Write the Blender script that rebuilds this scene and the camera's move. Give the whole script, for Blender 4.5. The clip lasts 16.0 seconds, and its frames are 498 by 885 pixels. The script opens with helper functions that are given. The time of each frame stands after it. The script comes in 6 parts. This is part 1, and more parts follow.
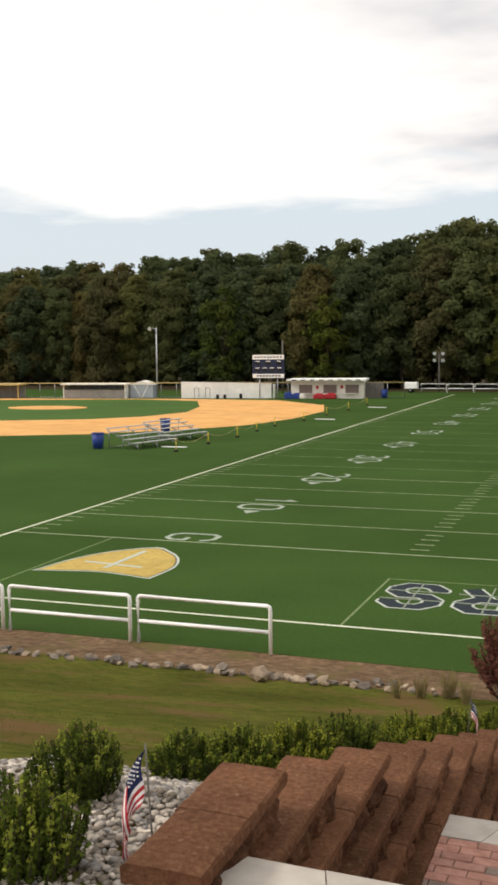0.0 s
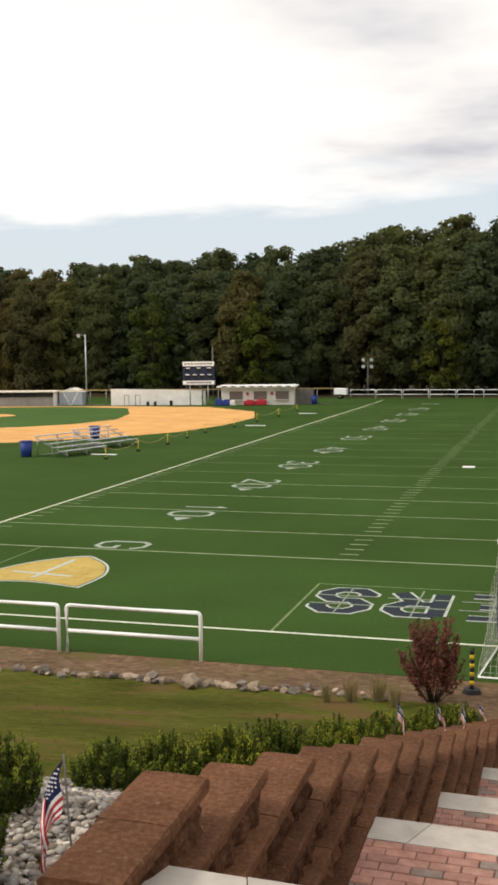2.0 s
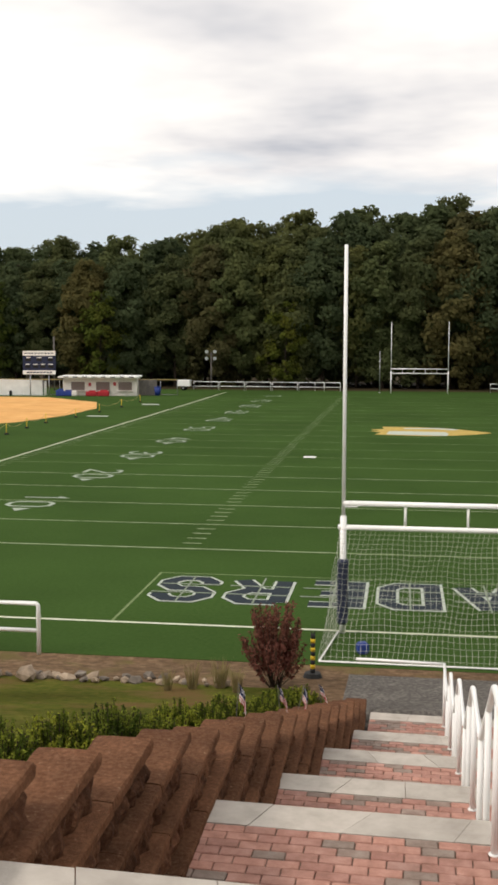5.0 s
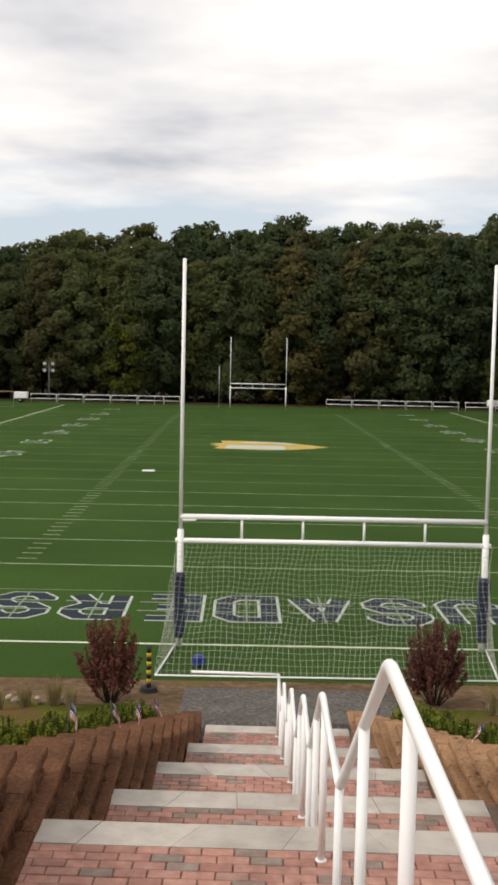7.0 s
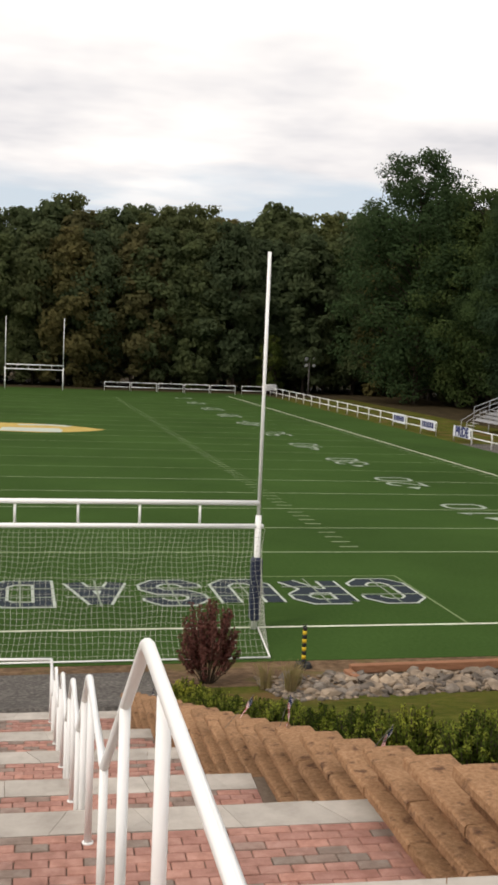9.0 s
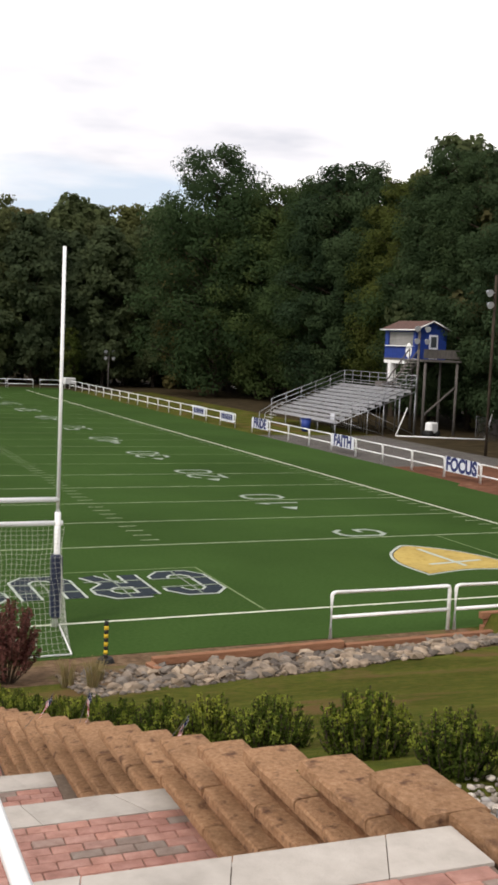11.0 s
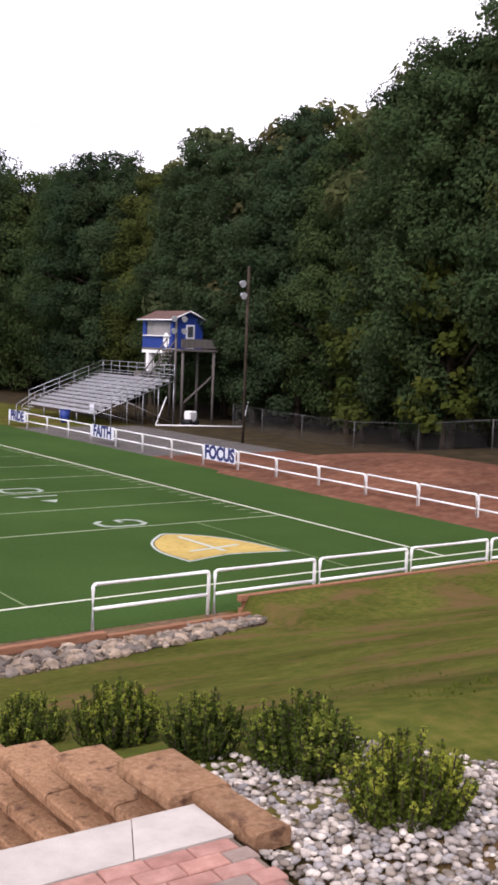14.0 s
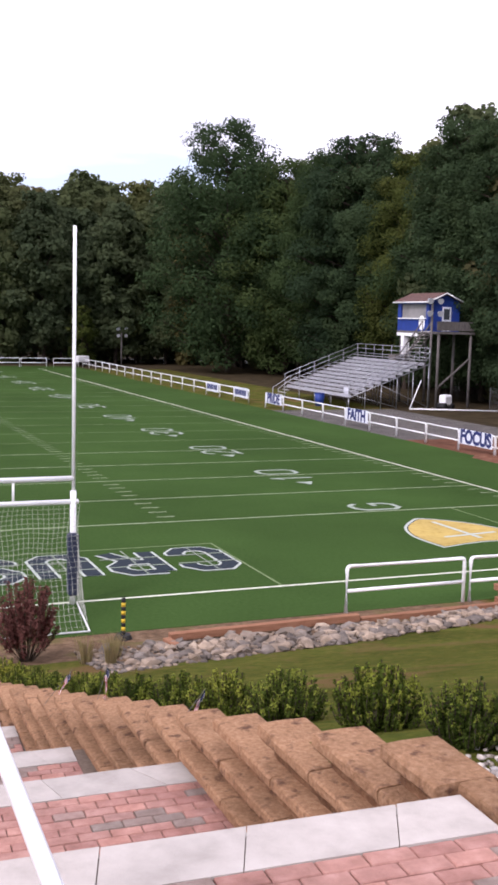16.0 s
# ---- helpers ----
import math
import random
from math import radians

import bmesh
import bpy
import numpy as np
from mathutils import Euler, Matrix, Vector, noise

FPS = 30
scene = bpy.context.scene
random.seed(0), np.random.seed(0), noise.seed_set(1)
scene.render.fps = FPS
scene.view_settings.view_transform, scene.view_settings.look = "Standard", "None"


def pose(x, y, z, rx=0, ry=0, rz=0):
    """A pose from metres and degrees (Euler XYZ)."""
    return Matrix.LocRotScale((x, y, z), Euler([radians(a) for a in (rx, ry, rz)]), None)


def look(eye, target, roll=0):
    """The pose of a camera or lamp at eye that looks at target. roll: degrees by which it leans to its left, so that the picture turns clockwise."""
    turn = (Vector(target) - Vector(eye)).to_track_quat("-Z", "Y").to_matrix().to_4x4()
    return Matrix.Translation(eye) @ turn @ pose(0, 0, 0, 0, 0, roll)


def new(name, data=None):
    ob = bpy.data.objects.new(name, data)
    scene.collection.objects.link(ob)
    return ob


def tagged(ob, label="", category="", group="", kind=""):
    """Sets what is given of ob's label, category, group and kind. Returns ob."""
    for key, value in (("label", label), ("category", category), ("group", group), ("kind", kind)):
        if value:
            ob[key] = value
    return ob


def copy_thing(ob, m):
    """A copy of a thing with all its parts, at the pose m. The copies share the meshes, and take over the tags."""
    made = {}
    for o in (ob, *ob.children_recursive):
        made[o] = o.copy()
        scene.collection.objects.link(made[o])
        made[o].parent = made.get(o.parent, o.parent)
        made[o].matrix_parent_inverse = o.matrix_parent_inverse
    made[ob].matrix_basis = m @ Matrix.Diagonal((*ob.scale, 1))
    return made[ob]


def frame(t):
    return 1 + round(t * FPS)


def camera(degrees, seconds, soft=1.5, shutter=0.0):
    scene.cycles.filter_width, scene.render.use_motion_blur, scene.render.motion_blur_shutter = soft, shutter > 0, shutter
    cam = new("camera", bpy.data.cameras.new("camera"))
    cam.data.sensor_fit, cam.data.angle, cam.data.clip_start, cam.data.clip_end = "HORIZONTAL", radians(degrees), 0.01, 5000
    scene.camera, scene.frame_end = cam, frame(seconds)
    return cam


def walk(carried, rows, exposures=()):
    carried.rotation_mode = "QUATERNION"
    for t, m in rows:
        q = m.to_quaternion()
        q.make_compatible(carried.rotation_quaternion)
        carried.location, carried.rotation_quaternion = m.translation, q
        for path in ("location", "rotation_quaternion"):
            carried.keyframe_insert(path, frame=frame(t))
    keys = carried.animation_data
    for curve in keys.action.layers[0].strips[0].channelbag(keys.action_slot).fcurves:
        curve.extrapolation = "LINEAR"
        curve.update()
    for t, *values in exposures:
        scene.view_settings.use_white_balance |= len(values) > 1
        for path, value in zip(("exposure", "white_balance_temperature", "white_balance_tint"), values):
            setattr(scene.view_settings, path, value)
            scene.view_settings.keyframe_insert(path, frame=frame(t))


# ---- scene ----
cam = camera(26.277, 16.0, soft=3.1)
PATH = [
    (0.0, pose(-2.279, -25.025, 7.075, 84.524, 0.637, 20.177)),
    (0.5, pose(-2.266, -25.013, 7.072, 84.582, 1.073, 18.876)),
    (1.0, pose(-2.248, -25.022, 7.079, 84.768, 1.072, 18.441)),
    (1.5, pose(-2.248, -24.980, 7.059, 84.686, 0.761, 17.353)),
    (2.0, pose(-2.235, -24.978, 7.058, 84.843, 0.771, 16.459)),
    (2.5, pose(-2.239, -24.969, 7.052, 84.666, 0.490, 15.764)),
    (3.0, pose(-2.222, -24.979, 7.064, 84.651, 0.546, 14.612)),
    (5.5, pose(-2.288, -24.619, 6.841, 84.536, -0.597, 5.970)),
    (6.0, pose(-2.265, -24.629, 6.844, 84.950, -0.912, 3.659)),
    (6.5, pose(-2.246, -24.645, 6.851, 85.125, -0.759, 1.535)),
    (7.0, pose(-2.227, -24.633, 6.843, 85.258, -1.202, -0.409)),
    (7.5, pose(-2.210, -24.647, 6.848, 85.361, -1.645, -2.558)),
    (8.0, pose(-2.182, -24.624, 6.834, 85.462, -1.679, -5.830)),
    (8.5, pose(-2.168, -24.658, 6.846, 85.172, -2.254, -9.244)),
    (9.0, pose(-2.159, -24.635, 6.836, 84.691, -2.372, -12.201)),
    (11.5, pose(-2.150, -24.869, 6.925, 84.914, -2.603, -26.094)),
    (12.0, pose(-2.139, -24.890, 6.931, 84.934, -2.804, -29.611)),
    (12.5, pose(-2.134, -24.923, 6.941, 84.481, -2.669, -32.753)),
    (13.0, pose(-2.128, -24.963, 6.950, 84.452, -2.385, -35.519)),
    (13.5, pose(-2.111, -24.966, 6.947, 84.600, -2.360, -36.390)),
    (14.0, pose(-2.132, -25.004, 6.969, 84.662, -2.118, -35.719)),
    (14.5, pose(-2.155, -25.044, 6.990, 84.519, -1.814, -33.835)),
    (15.0, pose(-2.173, -25.034, 6.992, 84.372, -1.600, -30.334)),
    (15.5, pose(-2.181, -24.980, 6.972, 83.790, -1.566, -25.923)),
    (16.0, pose(-2.161, -24.910, 6.944, 83.367, -1.446, -22.202)),
]
walk(cam, PATH, exposures=[(0.0, -0.14, 6950, 13), (3.2, -0.17, 6950, 13), (7.0, -0.28, 6750, 13), (9.2, -0.24, 6800, 14), (11.3, -0.08, 6500, 16), (12.5, 0.06, 6250, 23), (14.0, 0.2, 6150, 28), (16.0, 0.25, 5950, 30)])

# ---- world, sun, exposure ----
SUN_EL, SUN_AZ = 40.0, 240.0
world = bpy.data.worlds.new("sky")
scene.world = world
world.use_nodes = True
wt = world.node_tree
wt.nodes.clear()


def wnode(kind, **values):
    n = wt.nodes.new(kind)
    for key, value in values.items():
        n.inputs[key].default_value = value
    return n


def wmath(op, a, b=None):
    n = wt.nodes.new("ShaderNodeMath")
    n.operation = op
    for i, v in enumerate((a, b)):
        if v is None:
            continue
        if isinstance(v, (int, float)):
            n.inputs[i].default_value = v
        else:
            wt.links.new(v, n.inputs[i])
    return n.outputs[0]


def wramp(fac, stops):
    n = wt.nodes.new("ShaderNodeValToRGB")
    while len(n.color_ramp.elements) < len(stops):
        n.color_ramp.elements.new(0.5)
    for el, (p, c) in zip(n.color_ramp.elements, stops):
        el.position, el.color = p, (*c, 1)
    wt.links.new(fac, n.inputs[0])
    return n.outputs[0]


sky = wt.nodes.new("ShaderNodeTexSky")
sky.sky_type, sky.sun_disc = "NISHITA", False
sky.sun_elevation, sky.sun_rotation = radians(SUN_EL), radians(SUN_AZ)
sky.dust_density, sky.air_density = 2.0, 1.0
coord = wt.nodes.new("ShaderNodeTexCoord")
split = wt.nodes.new("ShaderNodeSeparateXYZ")
wt.links.new(coord.outputs["Generated"], split.inputs[0])
zc = wmath("MAXIMUM", split.outputs[2], 0.0)
den = wmath("ADD", zc, 0.07)
flat = wt.nodes.new("ShaderNodeCombineXYZ")
wt.links.new(wmath("DIVIDE", split.outputs[0], den), flat.inputs[0])
wt.links.new(wmath("DIVIDE", split.outputs[1], den), flat.inputs[1])
cloud = wnode("ShaderNodeTexNoise", Scale=0.55, Detail=6.0, Roughness=0.52)
wt.links.new(flat.outputs[0], cloud.inputs["Vector"])
shade = wnode("ShaderNodeTexNoise", Scale=0.6, Detail=5.0, Roughness=0.55)
shift = wnode("ShaderNodeVectorMath")
shift.inputs[1].default_value = (7.3, 2.1, 0.0)
wt.links.new(flat.outputs[0], shift.inputs[0])
wt.links.new(shift.outputs[0], shade.inputs["Vector"])
cover = wmath("ADD", cloud.outputs[0], wmath("MULTIPLY", wmath("SUBTRACT", zc, 0.142), 5.5))
cover_f = wramp(cover, ((0.40, (0, 0, 0)), (0.56, (1, 1, 1))))
# the cloud thins and brightens to both sides of the field
thin = wmath("MINIMUM", wmath("MULTIPLY", wmath("MAXIMUM", wmath("SUBTRACT", wmath("ABSOLUTE", split.outputs[0]), 0.22), 0.0), 0.7), 0.18)
grey = wramp(wmath("ADD", shade.outputs[0], thin), ((0.35, (0.64, 0.69, 0.77)), (0.455, (0.98, 1.0, 1.03)), (0.605, (1.36, 1.36, 1.32))))
skyc = wt.nodes.new("ShaderNodeMix")
skyc.data_type = "RGBA"
skyc.inputs[0].default_value = 0.8
wt.links.new(sky.outputs[0], skyc.inputs[6])
skyc.inputs[7].default_value = (6.5, 7.6, 8.5, 1)
bright = wnode("ShaderNodeVectorMath")
bright.operation = "SCALE"
bright.inputs[3].default_value = 0.128
wt.links.new(skyc.outputs[2], bright.inputs[0])
both = wt.nodes.new("ShaderNodeMix")
both.data_type = "RGBA"
wt.links.new(cover_f, both.inputs[0])
wt.links.new(bright.outputs[0], both.inputs[6])
wt.links.new(grey, both.inputs[7])
bg = wnode("ShaderNodeBackground", Strength=1.0)
wt.links.new(both.outputs[2], bg.inputs[0])
wout = wt.nodes.new("ShaderNodeOutputWorld")
wt.links.new(bg.outputs[0], wout.inputs[0])

sun = new("sun", bpy.data.lights.new("sun", "SUN"))
sun.data.energy, sun.data.angle, sun.data.color = 1.9, radians(12), (1.0, 0.95, 0.87)
# the sky's sun stands at rotation SUN_AZ, counted from +y towards +x
sd = Vector((math.sin(radians(SUN_AZ)) * math.cos(radians(SUN_EL)), math.cos(radians(SUN_AZ)) * math.cos(radians(SUN_EL)), math.sin(radians(SUN_EL))))
sun.matrix_basis = look(sd * 60, (0, 0, 0))


# ---- materials ----
def material(name, stops, scale=3.0, rough=0.8, metal=0.0, bump=0.0, bump_scale=None, detail=6.0, vary=0.0, spec=0.3, stretch=None, big=None, island=False, patch=None):
    """Procedural surface: a noise through colour stops, a second larger noise (big = scale, strength), bump, and a random tone per piece."""
    m = bpy.data.materials.new(name)
    m.use_nodes = True
    nt = m.node_tree
    b = nt.nodes["Principled BSDF"]
    b.inputs["Roughness"].default_value, b.inputs["Metallic"].default_value = rough, metal
    b.inputs["Specular IOR Level"].default_value = spec
    tc = nt.nodes.new("ShaderNodeTexCoord")
    mp = nt.nodes.new("ShaderNodeMapping")
    if stretch:
        mp.inputs["Scale"].default_value = stretch
    geo = nt.nodes.new("ShaderNodeNewGeometry")
    nt.links.new(geo.outputs["Position"], mp.inputs["Vector"])

    def noise_tex(s, d=detail):
        n = nt.nodes.new("ShaderNodeTexNoise")
        n.inputs["Scale"].default_value, n.inputs["Detail"].default_value, n.inputs["Roughness"].default_value = s, d, 0.6
        nt.links.new(mp.outputs[0], n.inputs["Vector"])
        return n.outputs[0]

    n1 = noise_tex(scale)
    ramp = nt.nodes.new("ShaderNodeValToRGB")
    while len(ramp.color_ramp.elements) < len(stops):
        ramp.color_ramp.elements.new(0.5)
    for i, (el, c) in enumerate(zip(ramp.color_ramp.elements, stops)):
        el.position, el.color = 0.3 + 0.4 * i / max(1, len(stops) - 1), (*c, 1)
    nt.links.new(n1, ramp.inputs[0])
    col = ramp.outputs[0]

    def times(col, fac, low, high):
        r = nt.nodes.new("ShaderNodeMapRange")
        r.inputs[1].default_value, r.inputs[2].default_value = 0.3, 0.7
        r.inputs[3].default_value, r.inputs[4].default_value = low, high
        nt.links.new(fac, r.inputs[0])
        v = nt.nodes.new("ShaderNodeVectorMath")
        v.operation = "SCALE"
        nt.links.new(col, v.inputs[0])
        nt.links.new(r.outputs[0], v.inputs[3])
        return v.outputs[0]

    if big:
        col = times(col, noise_tex(big[0], 3.0), 1 - big[1], 1 + big[1])
    if patch:
        r = nt.nodes.new("ShaderNodeMapRange")
        r.inputs[1].default_value, r.inputs[2].default_value = patch[1], patch[1] + 0.12
        nt.links.new(noise_tex(patch[0], 5.0), r.inputs[0])
        mx = nt.nodes.new("ShaderNodeMix")
        mx.data_type = "RGBA"
        nt.links.new(r.outputs[0], mx.inputs[0])
        nt.links.new(col, mx.inputs[6])
        mx.inputs[7].default_value = (*patch[2], 1)
        col = mx.outputs[2]
    if vary:
        if island:
            rnd = geo.outputs["Random Per Island"]
        else:
            oi = nt.nodes.new("ShaderNodeObjectInfo")
            rnd = oi.outputs["Random"]
        r = nt.nodes.new("ShaderNodeMapRange")
        r.inputs[3].default_value, r.inputs[4].default_value = 1 - vary, 1 + vary
        nt.links.new(rnd, r.inputs[0])
        v = nt.nodes.new("ShaderNodeVectorMath")
        v.operation = "SCALE"
        nt.links.new(col, v.inputs[0])
        nt.links.new(r.outputs[0], v.inputs[3])
        col = v.outputs[0]
    nt.links.new(col, b.inputs["Base Color"])
    if bump:
        bp = nt.nodes.new("ShaderNodeBump")
        bp.inputs["Strength"].default_value = bump
        bp.inputs["Distance"].default_value = 0.02
        nt.links.new(noise_tex(bump_scale or scale * 3), bp.inputs["Height"])
        nt.links.new(bp.outputs[0], b.inputs["Normal"])
    return m


def random_tone(m, stops, island=False):
    """Multiplies a material's colour by a tone picked at random for each piece."""
    nt = m.node_tree
    b = nt.nodes["Principled BSDF"]
    src = b.inputs["Base Color"].links[0].from_socket
    if island:
        rnd = nt.nodes.new("ShaderNodeNewGeometry").outputs["Random Per Island"]
    else:
        rnd = nt.nodes.new("ShaderNodeObjectInfo").outputs["Random"]
    ramp = nt.nodes.new("ShaderNodeValToRGB")
    while len(ramp.color_ramp.elements) < len(stops):
        ramp.color_ramp.elements.new(0.5)
    for el, (p, c) in zip(ramp.color_ramp.elements, stops):
        el.position, el.color = p, (*c, 1)
    nt.links.new(rnd, ramp.inputs[0])
    v = nt.nodes.new("ShaderNodeVectorMath")
    v.operation = "MULTIPLY"
    nt.links.new(src, v.inputs[0])
    nt.links.new(ramp.outputs[0], v.inputs[1])
    nt.links.new(v.outputs[0], b.inputs["Base Color"])
    return m


TREE_TONES = ((0.0, (0.80, 0.84, 0.90)), (0.35, (0.95, 0.97, 1.0)), (0.6, (1.06, 1.04, 0.98)), (0.85, (1.15, 1.11, 1.0)), (1.0, (1.30, 1.16, 0.98)))


def leafy(name, a, b_, c, vary=0.11, trans=0.36):
    """Leaves: a tone for each leaf, a broad drift of hue, a little light through them."""
    m = material(name, (a, b_, c), scale=0.35, rough=0.8, vary=vary, island=True, detail=3.0, spec=0.03)
    random_tone(m, TREE_TONES)
    nt = m.node_tree
    b = nt.nodes["Principled BSDF"]
    t = nt.nodes.new("ShaderNodeBsdfTranslucent")
    src = b.inputs["Base Color"].links[0].from_socket
    nt.links.new(src, t.inputs[0])
    mix = nt.nodes.new("ShaderNodeMixShader")
    mix.inputs[0].default_value = trans
    nt.links.new(b.outputs[0], mix.inputs[1])
    nt.links.new(t.outputs[0], mix.inputs[2])
    nt.links.new(mix.outputs[0], nt.nodes["Material Output"].inputs[0])
    return m


M = {}
M["turf"] = material("turf", ((0.034, 0.070, 0.0165), (0.041, 0.080, 0.0195), (0.049, 0.089, 0.023)), scale=9, rough=1.0, bump=0.5, bump_scale=60, big=(0.12, 0.16), spec=0.02)
M["lawn"] = material("lawn", ((0.050, 0.064, 0.012), (0.080, 0.088, 0.016), (0.120, 0.102, 0.026)), scale=5.5, rough=1.0, bump=1.0, bump_scale=38, big=(0.45, 0.3), spec=0.02, patch=(0.42, 0.52, (0.135, 0.086, 0.036)))
M["infield_grass"] = material("infield_grass", ((0.045, 0.10, 0.020), (0.06, 0.12, 0.024)), scale=1.5, rough=0.95, big=(0.1, 0.12), spec=0.1)
M["soil"] = material("soil", ((0.075, 0.046, 0.026), (0.14, 0.088, 0.05), (0.21, 0.14, 0.085)), scale=4.5, rough=0.95, bump=0.8, bump_scale=18, big=(0.4, 0.25), spec=0.1, patch=(0.9, 0.53, (0.12, 0.095, 0.035)))
M["gravel"] = material("gravel", ((0.055, 0.05, 0.045), (0.12, 0.11, 0.10), (0.22, 0.20, 0.18)), scale=14, rough=0.95, bump=1.0, bump_scale=40, big=(0.8, 0.2), spec=0.1)
M["infield"] = material("infield_dirt", ((0.58, 0.30, 0.105), (0.66, 0.36, 0.13), (0.72, 0.41, 0.16)), scale=0.5, rough=0.95, big=(0.08, 0.08), spec=0.1)
M["bank"] = material("bank_clay", ((0.10, 0.043, 0.025), (0.16, 0.070, 0.041), (0.21, 0.108, 0.066)), scale=1.8, rough=0.95, bump=0.8, bump_scale=6, big=(0.2, 0.25), spec=0.1)
M["woodland"] = material("woodland_floor", ((0.030, 0.024, 0.014), (0.05, 0.038, 0.02), (0.075, 0.055, 0.03)), scale=0.8, rough=1.0, spec=0.05)
M["line"] = material("white_line_paint", ((0.52, 0.55, 0.40), (0.72, 0.74, 0.60)), scale=5, rough=0.85, spec=0.1)
M["faint"] = material("faded_line_paint", ((0.12, 0.18, 0.07), (0.20, 0.26, 0.12)), scale=4, rough=0.9, spec=0.1)
M["yard"] = material("worn_line_paint", ((0.22, 0.28, 0.15), (0.34, 0.40, 0.25)), scale=3, rough=0.9, spec=0.1)
M["white_turf"] = material("white_turf", ((0.38, 0.43, 0.37), (0.50, 0.54, 0.48)), scale=8, rough=0.9, spec=0.1)
M["seam"] = material("seam_turf", ((0.20, 0.24, 0.18), (0.29, 0.33, 0.26)), scale=7, rough=1.0, spec=0.02)
M["number"] = material("worn_number_paint", ((0.26, 0.32, 0.25), (0.38, 0.43, 0.36)), scale=4, rough=0.9, spec=0.1)
M["navy_turf"] = material("navy_turf", ((0.020, 0.028, 0.036), (0.030, 0.040, 0.050)), scale=6, rough=0.9, spec=0.1)
M["gold_turf"] = material("gold_turf", ((0.40, 0.285, 0.075), (0.49, 0.36, 0.11), (0.35, 0.24, 0.055)), scale=2.5, rough=0.9, spec=0.1, big=(0.7, 0.12))
M["white_paint"] = material("white_gloss_paint", ((0.86, 0.86, 0.85), (0.91, 0.91, 0.90)), scale=3, rough=0.45, spec=0.5)
M["concrete"] = material("cast_stone", ((0.36, 0.325, 0.285), (0.44, 0.40, 0.355), (0.50, 0.46, 0.41)), scale=5, rough=0.85, bump=0.25, bump_scale=60, vary=0.07, big=(0.9, 0.1), spec=0.2)
BRICK_TONES = ((0.0, (0.86, 0.80, 0.80)), (0.35, (1.0, 1.0, 1.0)), (0.62, (1.12, 1.06, 1.02)), (0.78, (0.95, 0.98, 1.0)), (0.80, (0.72, 0.98, 1.02)), (1.0, (0.60, 0.86, 0.90)))
for key, isl in (("brick", False), ("brick_joined", True)):
    M[key] = random_tone(material(key, ((0.31, 0.165, 0.13), (0.40, 0.215, 0.172), (0.48, 0.28, 0.23)), scale=11, rough=0.85, bump=0.5, bump_scale=70, spec=0.2, big=(1.1, 0.12)), BRICK_TONES, isl)
M["joint"] = material("sand_joint", ((0.15, 0.11, 0.085), (0.22, 0.17, 0.13)), scale=20, rough=1.0, spec=0.05)
# block faces browner than their copings: upright-face shade and damp put into the colour
M["block"] = material("split_block", ((0.135, 0.068, 0.036), (0.205, 0.108, 0.057), (0.28, 0.158, 0.088)), scale=26, rough=0.95, bump=0.8, bump_scale=55, vary=0.16, spec=0.1, big=(2.2, 0.25), patch=(11.0, 0.57, (0.10, 0.054, 0.034)))
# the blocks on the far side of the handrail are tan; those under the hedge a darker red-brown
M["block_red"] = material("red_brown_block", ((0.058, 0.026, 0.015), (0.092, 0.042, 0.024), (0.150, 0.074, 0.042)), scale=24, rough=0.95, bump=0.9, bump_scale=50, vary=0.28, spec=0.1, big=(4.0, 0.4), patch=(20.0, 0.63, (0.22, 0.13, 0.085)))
M["cap"] = material("tan_coping", ((0.22, 0.120, 0.064), (0.30, 0.170, 0.092), (0.38, 0.23, 0.135)), scale=34, rough=0.95, bump=0.7, bump_scale=60, vary=0.12, spec=0.1, big=(1.6, 0.22), patch=(9.0, 0.56, (0.12, 0.064, 0.040)))
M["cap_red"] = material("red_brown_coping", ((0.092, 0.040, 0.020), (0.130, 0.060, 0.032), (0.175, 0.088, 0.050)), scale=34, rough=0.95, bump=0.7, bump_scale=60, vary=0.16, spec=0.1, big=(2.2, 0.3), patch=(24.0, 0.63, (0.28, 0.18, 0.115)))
M["timber"] = material("landscape_timber", ((0.22, 0.10, 0.055), (0.33, 0.17, 0.10)), scale=3, rough=0.9, bump=0.6, bump_scale=20, vary=0.2, stretch=(1, 6, 6), spec=0.1)
M["river_stone"] = material("river_stone_piece", ((0.20, 0.185, 0.165), (0.32, 0.295, 0.265), (0.46, 0.435, 0.40)), scale=3.5, rough=0.85, bump=0.35, bump_scale=25, vary=0.42, spec=0.2)
M["field_stone"] = material("field_stone_piece", ((0.11, 0.095, 0.078), (0.20, 0.172, 0.145), (0.31, 0.275, 0.235)), scale=3.0, rough=0.9, bump=0.5, bump_scale=15, vary=0.35, spec=0.15)
M["stone_light"] = material("river_stone", ((0.20, 0.185, 0.165), (0.32, 0.295, 0.265), (0.46, 0.435, 0.40)), scale=3.5, rough=0.85, bump=0.35, bump_scale=25, vary=0.42, island=True, spec=0.2)
M["stone"] = material("field_stone", ((0.10, 0.085, 0.07), (0.18, 0.155, 0.13), (0.27, 0.24, 0.21)), scale=3.0, rough=0.9, bump=0.5, bump_scale=15, vary=0.35, island=True, spec=0.15)
for key, isl in (("river_stone", False), ("stone_light", True)):
    random_tone(M[key], ((0.0, (0.72, 0.66, 0.62)), (0.25, (1.0, 0.9, 0.78)), (0.5, (0.82, 0.85, 0.92)), (0.75, (1.1, 1.05, 1.0)), (1.0, (1.35, 1.3, 1.24))), isl)
